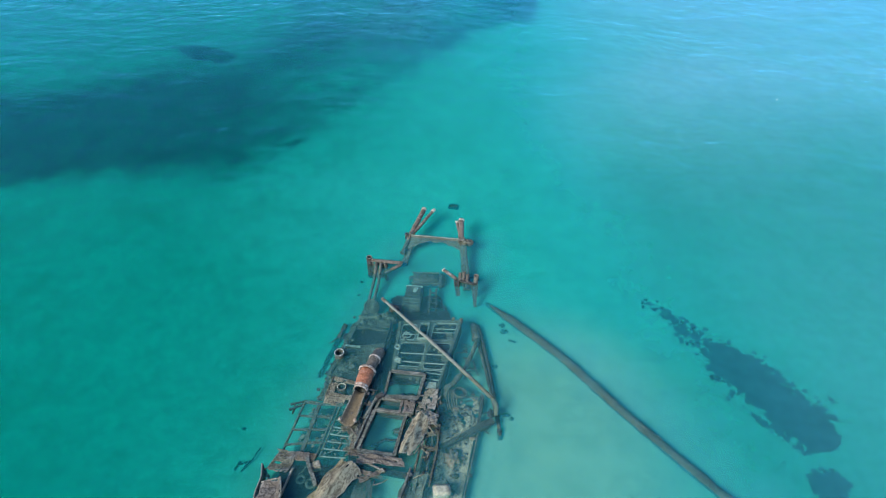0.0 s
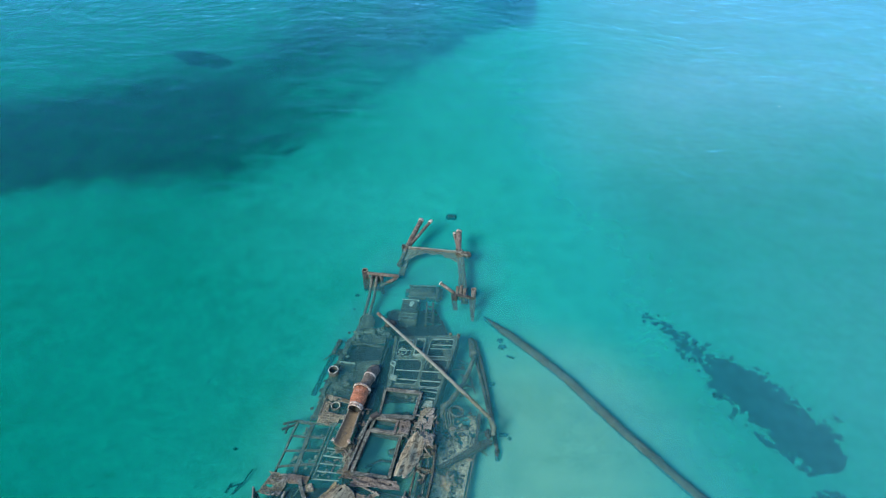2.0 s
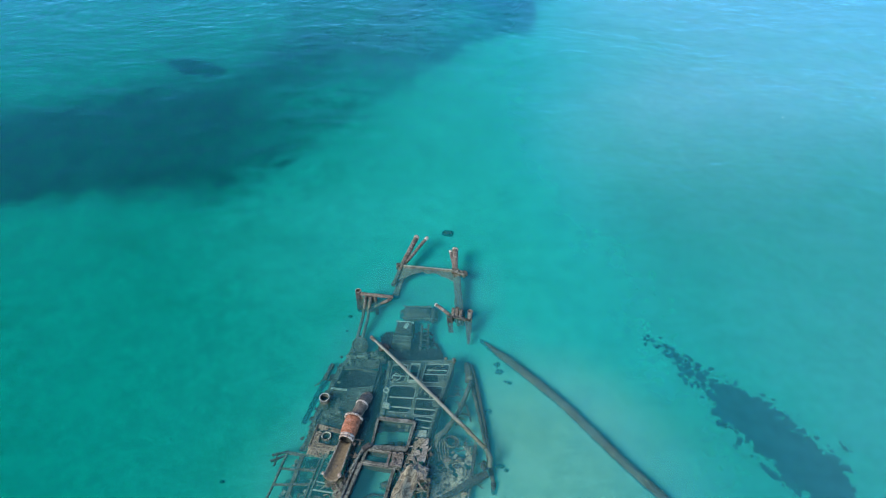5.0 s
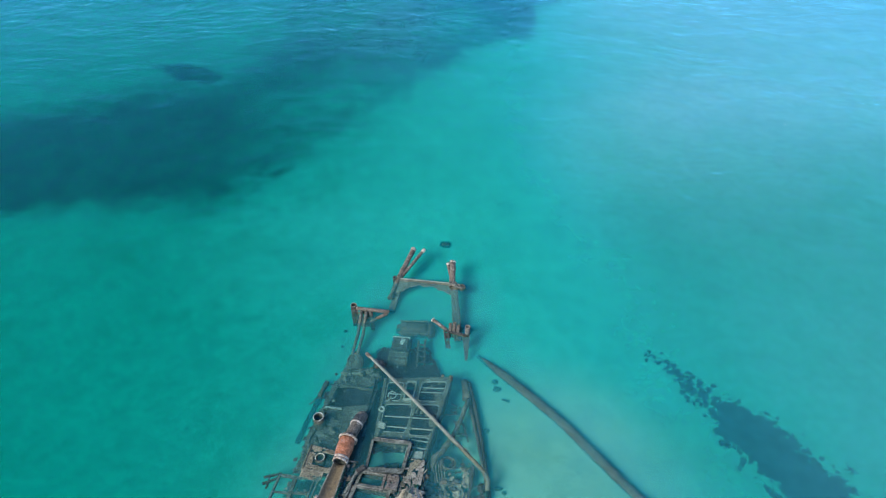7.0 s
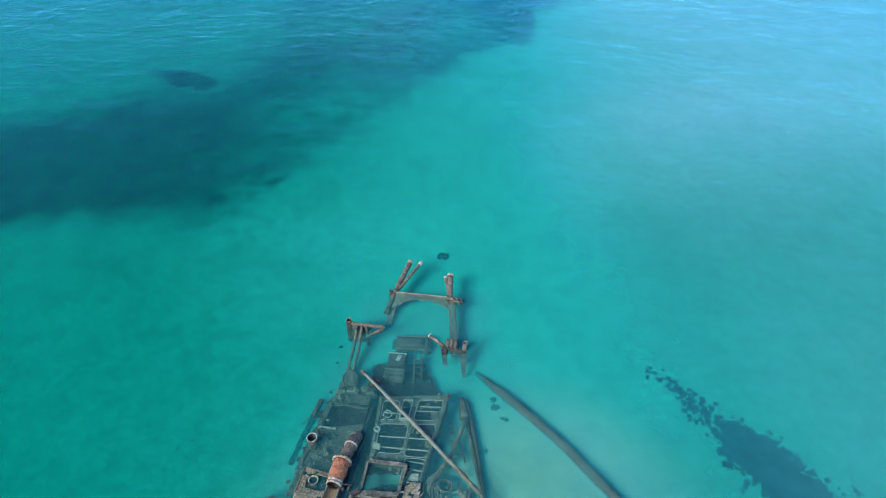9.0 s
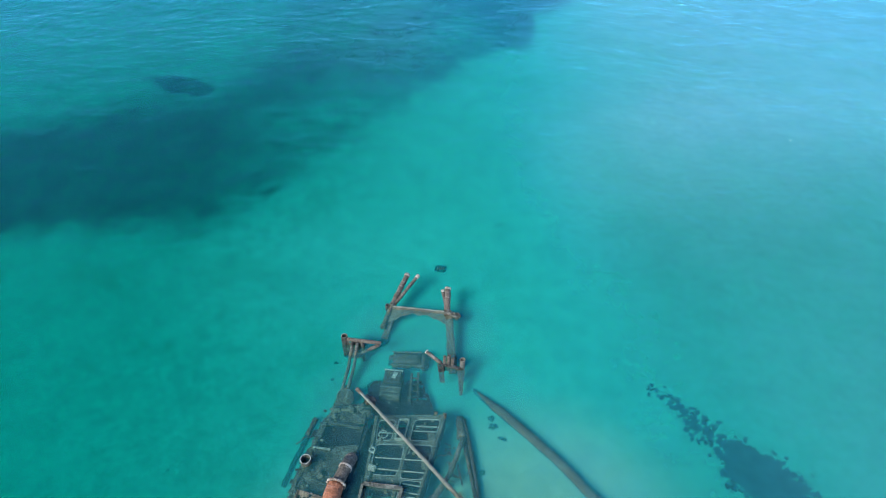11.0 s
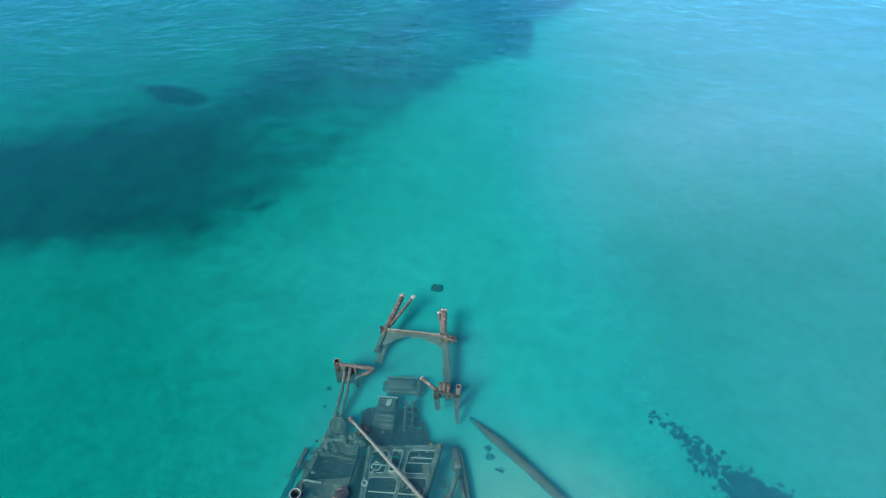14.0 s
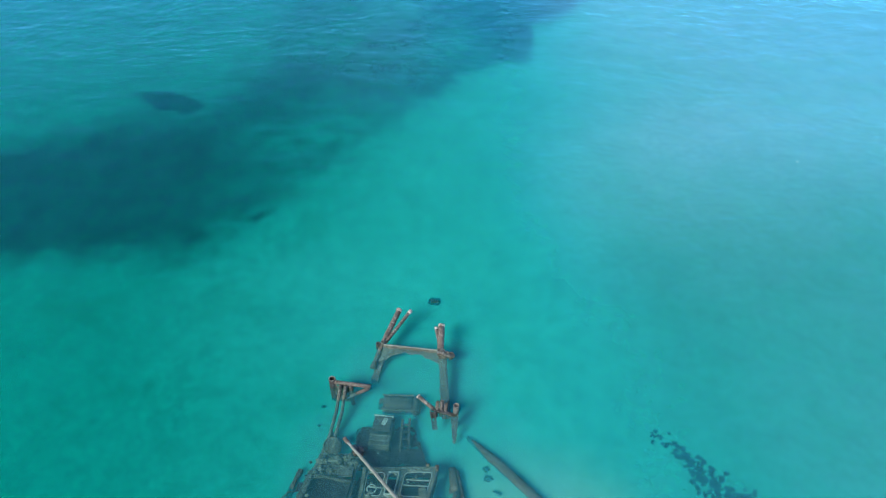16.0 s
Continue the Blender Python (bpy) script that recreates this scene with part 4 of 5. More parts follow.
# ---- hull bottom and loose scrap ----
def hull_shell():
    g = thing("hull_bottom", "bottom of the broken hull, darkened for the shade inside", "hull")
    # Dark plates added below deck so that the openings look shaded.
    part("bottom", plate([(-5.9, 18.0, -0.76), (0.1, 18.55, -0.75), (1.1, 21.95, -0.75), (-4.95, 22.1, -0.76)], 50, 40, 0.05, torn(91, 0.75, 9), 0.04, 1.0, 0.02, 91), SHADE_STEEL, g, "bottom plating painted dark for the shade below deck")
    part("bottom", plate([(-7.1, 11.0, -0.76), (-3.2, 11.0, -0.75), (-3.3, 14.0, -0.75), (-6.8, 14.0, -0.76)], 40, 30, 0.05, torn(92, 0.75, 9), 0.04, 1.0, 0.02, 92), SHADE_STEEL, g, "bottom plating painted dark for the shade below deck")
    part("bottom", plate([(-3.95, 14.2, -0.75), (-3.55, 14.2, -0.75), (-2.6, 18.4, -0.75), (-3.4, 18.5, -0.75)], 8, 40, 0.05, torn(93, 0.75, 9), 0.04, 1.0, 0.02, 93), SHADE_STEEL, g, "bottom plating painted dark for the shade below deck")
    part("bottom", plate([(-6.7, 13.9, -0.95), (-3.9, 13.9, -0.95), (-3.1, 17.2, -0.95), (-6.0, 17.1, -0.95)], 40, 46, 0.05, torn(98, 0.3, 6), 0.03, 1.0, 0.02, 98), STEEL, g, "torn steel bottom between the frames")
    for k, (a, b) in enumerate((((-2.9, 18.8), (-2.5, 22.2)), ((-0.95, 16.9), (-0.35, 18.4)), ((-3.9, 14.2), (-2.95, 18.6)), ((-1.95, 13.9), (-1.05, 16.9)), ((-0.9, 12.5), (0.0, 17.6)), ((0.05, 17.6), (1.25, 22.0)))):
        part("bulkhead", plate([(*a, -0.12), (*b, -0.12), (*b, -0.95), (*a, -0.95)], 24, 6, 0.03, torn(95 + k, 0.6, 5), 0.04), SHADE_STEEL, g, "added corroded bulkhead, painted dark as inner shade")
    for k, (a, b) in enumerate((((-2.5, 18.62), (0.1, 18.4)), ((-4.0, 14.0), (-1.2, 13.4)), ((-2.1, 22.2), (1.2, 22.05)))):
        part("bulkhead", plate([(*a, -0.34), (*b, -0.34), (*b, -0.95), (*a, -0.95)], 30, 6, 0.03, torn(105 + k, 0.6, 5), 0.04), SHADE_STEEL, g, "added corroded bulkhead, painted dark as inner shade")


def scrap(verts, faces, x, y, z):
    """One bit of scrap: a short bar, a flake of plate or a knob, at any turn."""
    kind = random.random()
    sx, sy, sz = (random.uniform(0.1, 0.3), 0.02, 0.02) if kind < 0.4 else (random.uniform(0.05, 0.13), random.uniform(0.04, 0.1), 0.012) if kind < 0.75 else (random.uniform(0.03, 0.06),) * 3
    m = pose(x, y, z, random.uniform(-35, 35), random.uniform(-35, 35), random.choice((15, 105)) + random.gauss(0, 30))
    i = len(verts)
    for dx in (-1, 1):
        for dy in (-1, 1):
            for dz in (-1, 1):
                verts.append(m @ Vector((dx * sx * random.uniform(0.6, 1.1), dy * sy * random.uniform(0.5, 1.2), dz * sz)) * 1.0)
    faces += [(i, i + 1, i + 3, i + 2), (i + 4, i + 6, i + 7, i + 5), (i, i + 4, i + 5, i + 1), (i + 2, i + 3, i + 7, i + 6), (i, i + 2, i + 6, i + 4), (i + 1, i + 5, i + 7, i + 3)]


def bent_rods():
    """Thin bent rods and pipes that hang about the broken hull."""
    spots = ((-0.6, 14.9, -0.1), (-0.4, 13.6, -0.3), (0.4, 13.2, -0.6), (0.9, 15.6, -0.65), (-5.9, 13.3, -0.25), (-6.6, 13.0, -0.2), (-2.6, 12.9, -0.1), (-3.2, 17.6, -0.15), (-1.4, 16.4, 0.0), (1.0, 18.9, -0.7), (1.6, 20.4, -0.75), (-4.9, 21.2, -0.45), (-1.0, 13.0, -0.1), (-4.3, 14.9, -0.1))
    for k, (x, y, z) in enumerate(spots):
        pts, a0 = [], random.uniform(0, 6.28)
        for m in range(5):
            pts.append((x, y, z + 0.04 * math.sin(m * 1.7 + k)))
            a0 += random.gauss(0, 0.6)
            x, y = x + 0.22 * math.cos(a0), y + 0.22 * math.sin(a0)
        tagged(part("bent_rod", tube(pts, 0.025, seg=7, wear=0.01, step=0.12), (PALE, STEEL, DARK)[k % 3], None, "thin bent rusty rod on the wreck", True), "", "rod", "bent rods")


def loose_scrap():
    areas = (("frames", PALE, 90, (-6.2, -3.6), (14.0, 16.8), -0.26, 0.2), ("walk", BROWN, 45, (-3.95, -3.3), (14.3, 17.6), 0.0, 0.27), ("box", PALE, 45, (-1.1, -0.1), (13.0, 17.4), 0.02, 0.17), ("gear", DARK, 35, (-1.2, 0.0), (13.0, 17.6), 0.0, 0.17),
             # The "shade" entry is dark scrap that paints small shadow gaps.
             ("rails", MOSSY, 90, (1.3, 2.3), (15.6, 21.0), -0.72, -0.02), ("shade", DARK, 40, (-5.2, -2.6), (17.3, 22.6), -0.38, 0.26), ("ribs", PALE, 20, (-2.2, 0.4), (18.2, 22.4), -0.2, 0.16), ("port", DECK, 70, (-5.3, -3.6), (17.4, 20.2), -0.38, 0.22), ("side", STEEL, 90, (-0.5, 1.9), (12.0, 17.8), -0.77, 0.24), ("stern", STEEL, 60, (-6.6, -3.6), (11.3, 13.8), -0.82, 0.1),
             ("bow", MOSSY, 20, (-2.8, 0.1), (23.0, 24.6), -0.88, 0.1), ("under", MOSSY, 25, (-4.6, 0.4), (18.8, 21.8), -0.82, 0.2))
    for name, mat, count, xs, ys, z, slope in areas:
        verts, faces = [], []
        for k in range(count):
            y = random.uniform(*ys)
            x = random.uniform(*xs) + slope * (y - sum(ys) / 2)
            if noise.noise(Vector((x * 1.3, y * 1.3, 6))) > -0.15 and not (name == "side" and x > 0.85 + 0.24 * (y - 12.0)):
                scrap(verts, faces, x, y, z + random.uniform(-0.06, 0.06))
        stuff("loose_scrap", verts, faces, mat, "loose corroded scrap lying over the wreck", "scrap")


# ---- crumpled plating ----
def crumpled():
    def sheet_of(name, label, corners, nu, nv, warp, seed, mat=PALE, lift=None, much=0.5, leaf=False):
        tear = torn(seed, much, 5)
        keep = (lambda u, v: tear(u, v) and abs(u - 0.5 - 0.1 * noise.noise(Vector((v * 4, seed, 0)))) < 0.5 * math.sin(math.pi * (0.1 + 0.78 * v)) ** 0.6) if leaf else tear
        ob = part(name, plate(corners, nu, nv, 0.035, keep, warp, 1.2, 0.012, seed, lift), mat, None, label)
        return tagged(ob, "", "hull plate", "crumpled hull plates")
    crease = lambda high, at: lambda u, v: high * (1 - abs(u - at) / max(at, 1 - at)) + 0.10 * abs((u * 2.4 + v * 1.3) % 1.0 - 0.5) + 0.05 * noise.noise(Vector((u * 4, v * 4, 1)))
    fold = lambda u, v: 0.16 * smooth(0.3, 0.8, u) - 0.55 * smooth(0.84, 1.0, u) + 0.09 * abs((v * 3.1 + u * 0.8) % 1.0 - 0.5) + 0.07 * noise.noise(Vector((u * 5, v * 7, 1))) - 0.1 * smooth(0.8, 1.0, v)
    sheet_of("crumpled_plate", "curled bleached hull plate above the water", [(-1.8, 13.9, 0.0), (-0.98, 13.9, 0.02), (-0.2, 15.7, 0.12), (-0.98, 16.0, 0.2)], 26, 52, 0.16, 51, TAN, crease(0.42, 0.38), 0.6, True)
    sheet_of("crumpled_plate", "large crumpled grey-tan plate breaking the surface", [(-5.85, 11.2, -0.08), (-5.1, 11.1, 0.34), (-3.3, 13.35, 0.34), (-4.15, 13.95, -0.02)], 46, 90, 0.16, 52, TAN, fold)
    sheet_of("crumpled_beam", "torn tan cross beam plate between hatches", [(-3.45, 13.66, 0.06), (-1.3, 13.46, -0.02), (-1.5, 13.82, 0.04), (-3.4, 14.08, 0.12)], 60, 16, 0.14, 53, BROWN, crease(0.05, 0.7), 0.5)
    sheet_of("crumpled_plate", "jagged bleached deck plate", [(-0.6, 15.5, 0.1), (-0.02, 15.4, 0.2), (0.06, 16.0, 0.18), (-0.45, 16.15, 0.1)], 16, 16, 0.12, 54, PALE, crease(0.1, 0.4), 0.25)
    sheet_of("torn_plate", "torn rusty plating strip between ladder and hatch", [(-4.0, 14.05, -0.06), (-3.4, 14.0, -0.02), (-2.8, 16.3, 0.0), (-3.15, 16.5, -0.04)], 16, 50, 0.14, 58, BROWN, None, 0.3)
    sheet_of("deck_patch", "flat bleached deck plate beside the hatch", [(-0.8, 16.5, 0.02), (-0.1, 16.35, 0.05), (0.1, 17.55, 0.02), (-0.55, 17.6, 0.0)], 18, 26, 0.04, 55, PALE, None, 0.3)
    sheet_of("torn_plate", "torn brown plate under the bleached deck", [(-1.15, 15.7, 0.0), (-0.4, 15.6, 0.02), (-0.35, 16.7, 0.05), (-0.9, 16.8, 0.0)], 18, 26, 0.16, 56, STEEL, None, 0.05)
    sheet_of("torn_plate", "bent brown plate hanging just under water", [(-3.6, 13.5, 0.0), (-3.35, 13.15, -0.1), (-2.2, 12.95, -0.2), (-2.35, 13.2, -0.12)], 12, 40, 0.1, 59, BROWN, None, 0.2, True)
    sheet_of("torn_plate", "pale flake of plate beside the hold", [(-1.35, 12.9, -0.3), (-0.85, 12.95, -0.25), (-0.75, 13.4, -0.25), (-1.0, 13.45, -0.3)], 16, 14, 0.08, 60, PALE, None, 0.4)
    g = thing("starboard_box", "rusty open box frame on the starboard side", "hull frame")
    for a, b in (((-0.72, 14.6), (-0.45, 15.5)), ((0.0, 14.3), (0.12, 15.6)), ((-0.45, 15.5), (0.12, 15.55)), ((-0.75, 14.55), (-0.02, 14.35)), ((-0.5, 15.15), (0.08, 15.2)), ((-0.95, 13.3), (-0.72, 14.6)), ((-0.3, 12.7), (0.0, 14.3))):
        part("bar", beam((*a, -0.12), (*b, -0.12), 0.08, 0.2, 0.03, seed=a[0] * 9), STEEL, g)
    part("liner", plate([(-0.95, 13.2, -0.6), (-0.1, 13.0, -0.6), (0.1, 15.5, -0.6), (-0.45, 15.5, -0.6)], 10, 24, 0.04, torn(57, 0.4), 0.08), STEEL, g, "corroded plate below")
    part("loop", tube([(-0.7, 14.5, -0.1), (-0.45, 14.15, -0.02), (-0.1, 14.35, -0.08), (0.05, 14.8, -0.15)], 0.035, seg=8, wear=0.01, step=0.15), PALE, g, "bent thin pipe", True)


# ---- starboard side ----
def starboard():
    g = thing("starboard_deck", "sunken sand-covered starboard hull plating", "hull plate")
    part("plating", plate([(-0.9, 11.05, -0.66), (0.75, 11.05, -0.68), (2.2, 17.75, -0.70), (0.1, 17.8, -0.68)], 60, 150, 0.07, lambda u, v: noise.noise(Vector((u * 5, v * 12, 3))) + 0.3 * noise.noise(Vector((u * 16, v * 40, 3))) > -0.62 + 0.95 * smooth(0.62, 1.0, v), 0.07, 1.6, 0.012, 61), SILTED, g, "submerged plating with growth")
    part("edge", beam((0.8, 11.05, -0.66), (2.02, 16.2, -0.68), 0.07, 0.16, 0.03, seed=150), STEEL, g, "raised hull edge")
    part("edge", beam((-0.62, 12.2, -0.35), (0.2, 17.6, -0.35), 0.08, 0.4, 0.04, seed=151), DARK, g)
    for k in range(26):
        x, y = random.uniform(-0.4, 1.7), random.uniform(12.2, 17.3)
        if x < 1.15 + 0.24 * (y - 12.2):
            s = random.uniform(0.05, 0.13)
            part("growth", lump((x, y, -0.63), (s * 1.5, s, s * 0.5), 160 + k, 0.7, 2), (STONE, DARK, RUBBLE)[k % 3], g, "", True)
    m = thing("fallen_mast", "long thin rusty mast fallen across the deck", "mast")
    part("pole", tube([(-2.98, 23.35, 0.22), (0.0, 20.03, 0.1), (2.6, 17.12, -0.18)], [0.065, 0.082, 0.095], seg=14, wear=0.02, seed=152), MAST, m, "pale grown pole", True)
    part("foot", tube([(2.58, 17.15, -0.17), (2.78, 16.75, -0.3), (2.72, 16.35, -0.42)], [0.11, 0.12, 0.1], seg=12, wear=0.03, seed=153), MAST, m, "bent pole foot", True)
    part("head", tube([(-3.05, 23.42, 0.23), (-2.85, 23.2, 0.2)], 0.09, wall=0.03, seg=12), BROWN, m, "rusty mast head", True)
    part("truck", block((-2.55, 23.0, 0.05), (0.35, 0.2, 0.2), -48, 0.05), STEEL, m)
    part("truck", lump((-2.35, 22.9, -0.05), (0.25, 0.2, 0.15), 154, 0.5), DARK, m, "", True)
    r = thing("curved_rail", "long curved double hull rail lying on sand", "rail")
    for k, off in enumerate((0.0, -0.22)):
        part("rail", tube([(2.15 + off * 0.6, 22.35, -0.8), (2.38 + off, 21.05, -0.78), (2.62 + off * 0.8, 19.1, -0.75), (2.8 + off * 0.4, 17.15, -0.8), (2.88, 15.85, -0.88)], [0.09, 0.09, 0.08, 0.08, 0.08], wear=0.02, seed=155 + k), MOSSY if k else DARK, r, "", True)
    part("web", plate([(2.1, 21.3, -0.84), (2.4, 21.3, -0.8), (2.85, 16.3, -0.84), (2.75, 16.3, -0.88)], 6, 40, 0.06, torn(62, 0.5, 8), 0.05), DARK, r, "dark web plate")
    part("head", tube([(1.95, 22.5, -0.85), (2.05, 21.3, -0.8)], [0.17, 0.25], seg=14, wear=0.05), MOSSY, r, "thick rail head", True)
    part("tail", tube([(2.88, 15.85, -0.88), (2.85, 15.4, -0.95)], [0.14, 0.08], wear=0.04), DARK, r, "", True)
    p = thing("bent_pipe", "bent algae-covered pipe leading to a coil", "pipe")
    part("pipe", tube([(2.1, 21.2, -0.62), (1.45, 19.3, -0.45), (0.75, 18.1, -0.38), (0.45, 17.85, -0.36), (0.3, 17.3, -0.4)], [0.12, 0.12, 0.13, 0.16, 0.1], wear=0.03, seed=158), DECK, p, "", True)
    for k in range(5):
        part("strand", tube([(0.42 + 0.1 * k, 17.75, -0.36), (0.4 + 0.13 * k, 17.35, -0.35 - 0.03 * k), (0.52 + 0.1 * k, 16.75 + 0.07 * k, -0.58)], 0.035, seg=7, wear=0.03, step=0.12, seed=170 + k), PALE if k % 2 else DECK, p, "frayed cable strand", True)
    c = thing("cable_coil", "coiled steel cable lying in the water", "cable")
    for k in range(4):
        part("loop", ring((1.0 + 0.03 * k, 17.75 - 0.03 * k, -0.62 + 0.07 * k), 0.27 + 0.05 * (k % 2), 0.035, (0.1 * k - 0.1, 0.15, 1), 22), DECK if k % 2 else DARK, c, "", True)
    s = thing("fallen_strut", "flat steel strut lying on the hull plating", "strut")
    part("bar", beam((0.2, 14.68, -0.38), (2.58, 16.07, -0.42), 0.26, 0.2, 0.04, seed=159), DARK, s, "dark grown strut")
    part("bar", beam((0.22, 14.8, -0.26), (1.3, 15.43, -0.29), 0.05, 0.05, 0.02, seed=160), PALE, s, "pale upper edge")
    part("joint", lump((2.5, 16.5, -0.52), (0.16, 0.24, 0.14), 161, 0.5), DARK, s, "", True)
    part("bar", beam((1.9, 15.9, -0.6), (2.15, 17.6, -0.62), 0.16, 0.1, 0.05, seed=162), DARK, s)
    o = thing("frame_debris", "thin bent frame pieces on the sand", "debris")
    for a, b in (((1.45, 20.0), (1.85, 19.8)), ((1.5, 19.4), (1.9, 19.3)), ((1.8, 19.9), (2.0, 18.9)), ((1.4, 20.1), (1.5, 19.3)), ((1.85, 18.6), (2.1, 18.2))):
        part("bar", beam((*a, -0.75), (*b, -0.72), 0.07, 0.06, 0.03), DECK, o)
    tagged(part("lime_block", block((0.22, 12.5, -0.3), (0.72, 0.5, 0.5), 6, 0.04, bevel=0.05), CONCRETE, None, "pale crusted block standing on the hull", True), "", "block")
    tagged(part("rubble_heap", lump((0.65, 14.2, -0.52), (0.28, 0.36, 0.2), 163, 0.7), RUBBLE, None, "heap of rusty rubble on the hull", True), "", "rubble")


# ---- stern corner with bulwark ----
def bulwark():
    g = thing("bulwark_corner", "torn rusty bulwark corner around a flooded hold", "bulwark")
    part("wall", plate([(-7.35, 11.4, 0.1), (-7.35, 13.6, 0.1), (-7.25, 13.55, -0.9), (-7.2, 11.4, -0.9)], 24, 12, 0.05, torn(71, 0.6), 0.12, 1.2), BROWN, g, "curved bulwark plate")
    part("wall", plate([(-7.25, 12.72, 0.0), (-6.4, 12.8, 0.1), (-6.2, 11.2, 0.22), (-7.5, 11.2, 0.05)], 26, 40, 0.05, torn(72, 0.65), 0.12, 2, 0.02, 0, lambda u, v: 0.22 * smooth(0.75, 1.0, u) + 0.12 * smooth(0.15, 0.0, v)), BROWN, g, "bent brown plate")
    part("lip", tube([(-7.25, 12.74, 0.08), (-6.8, 12.82, 0.18), (-6.42, 12.76, 0.36), (-6.28, 12.2, 0.42), (-6.22, 11.3, 0.48)], 0.035, seg=8, wear=0.012, step=0.15, seed=64), PALE, g, "pale worn edge of the bent plate", True)
    part("ledge", plate([(-6.95, 14.35, -0.02), (-5.2, 14.1, 0.02), (-5.25, 13.75, 0.0), (-6.6, 13.9, -0.05)], 30, 8, 0.06, torn(73, 0.4, 7), 0.08, 2, 0.03), BROWN, g, "rusty cross ledge")
    part("corner", plate([(-7.3, 13.4, -0.02), (-6.3, 13.2, 0.0), (-6.0, 14.2, 0.0), (-6.75, 14.3, 0.0)], 18, 18, 0.05, torn(74, 0.22, 6), 0.1, 2, 0.03), STEEL, g, "corroded corner plate")
    part("bar", beam((-6.5, 11.6, -0.02), (-6.1, 13.4, 0.0), 0.07, 0.1, 0.02), PALE, g)
    part("floor", plate([(-7.2, 11.2, -0.85), (-3.6, 11.2, -0.85), (-3.6, 14.0, -0.85), (-6.9, 14.1, -0.85)], 34, 28, 0.06, torn(75, 0.6), 0.1), DARK, g, "dark flooded hold bottom")
    part("deck_edge", beam((-5.6, 13.9, 0.0), (-5.0, 12.6, 0.02), 0.14, 0.12, 0.05), DECK, g)
    part("wheel", ring((-5.75, 13.1, -0.35), 0.17, 0.05), DECK, g, "small sunken wheel", True)
    part("wheel", ring((-5.3, 12.95, -0.4), 0.2, 0.06), DECK, g, "small sunken ring", True)
    part("box", block((-5.15, 13.6, -0.15), (0.4, 0.35, 0.3), 15, 0.05), PALE, g, "pale box fitting")
    h = thing("stern_hold", "flooded stern hold edge with torn plating", "deck")
    part("rail", beam((-1.1, 13.4, -0.05), (-1.75, 11.2, -0.05), 0.08, 0.3, 0.04), STEEL, h)
    part("torn_edge", plate([(-3.3, 13.0, 0.0), (-2.3, 13.4, 0.06), (-2.2, 13.25, 0.02), (-3.2, 12.75, -0.05)], 16, 6, 0.05, torn(76, 0.2), 0.1, 3), BROWN, h, "torn tan edge")
    part("bar", beam((-3.1, 13.75, 0.02), (-2.2, 13.25, 0.0), 0.06, 0.06, 0.03), PALE, h)
    part("web", plate([(-3.9, 11.2, -0.5), (-2.7, 11.2, -0.5), (-2.7, 13.2, -0.45), (-3.3, 13.3, -0.4)], 14, 20, 0.06, torn(77, 0.2), 0.15), MOSSY, h, "sunken plate inside the hold")
    part("scrap", lump((-1.3, 12.6, -0.7), (0.3, 0.4, 0.15), 78, 0.7), STONE, h, "", True)
    part("ledge", plate([(-1.05, 13.35, -0.15), (-0.35, 13.2, -0.12), (-0.9, 11.2, -0.15), (-1.6, 11.2, -0.15)], 14, 26, 0.06, torn(79, 0.3, 6), 0.12, 2, 0.03), DECK, h, "grown side ledge")


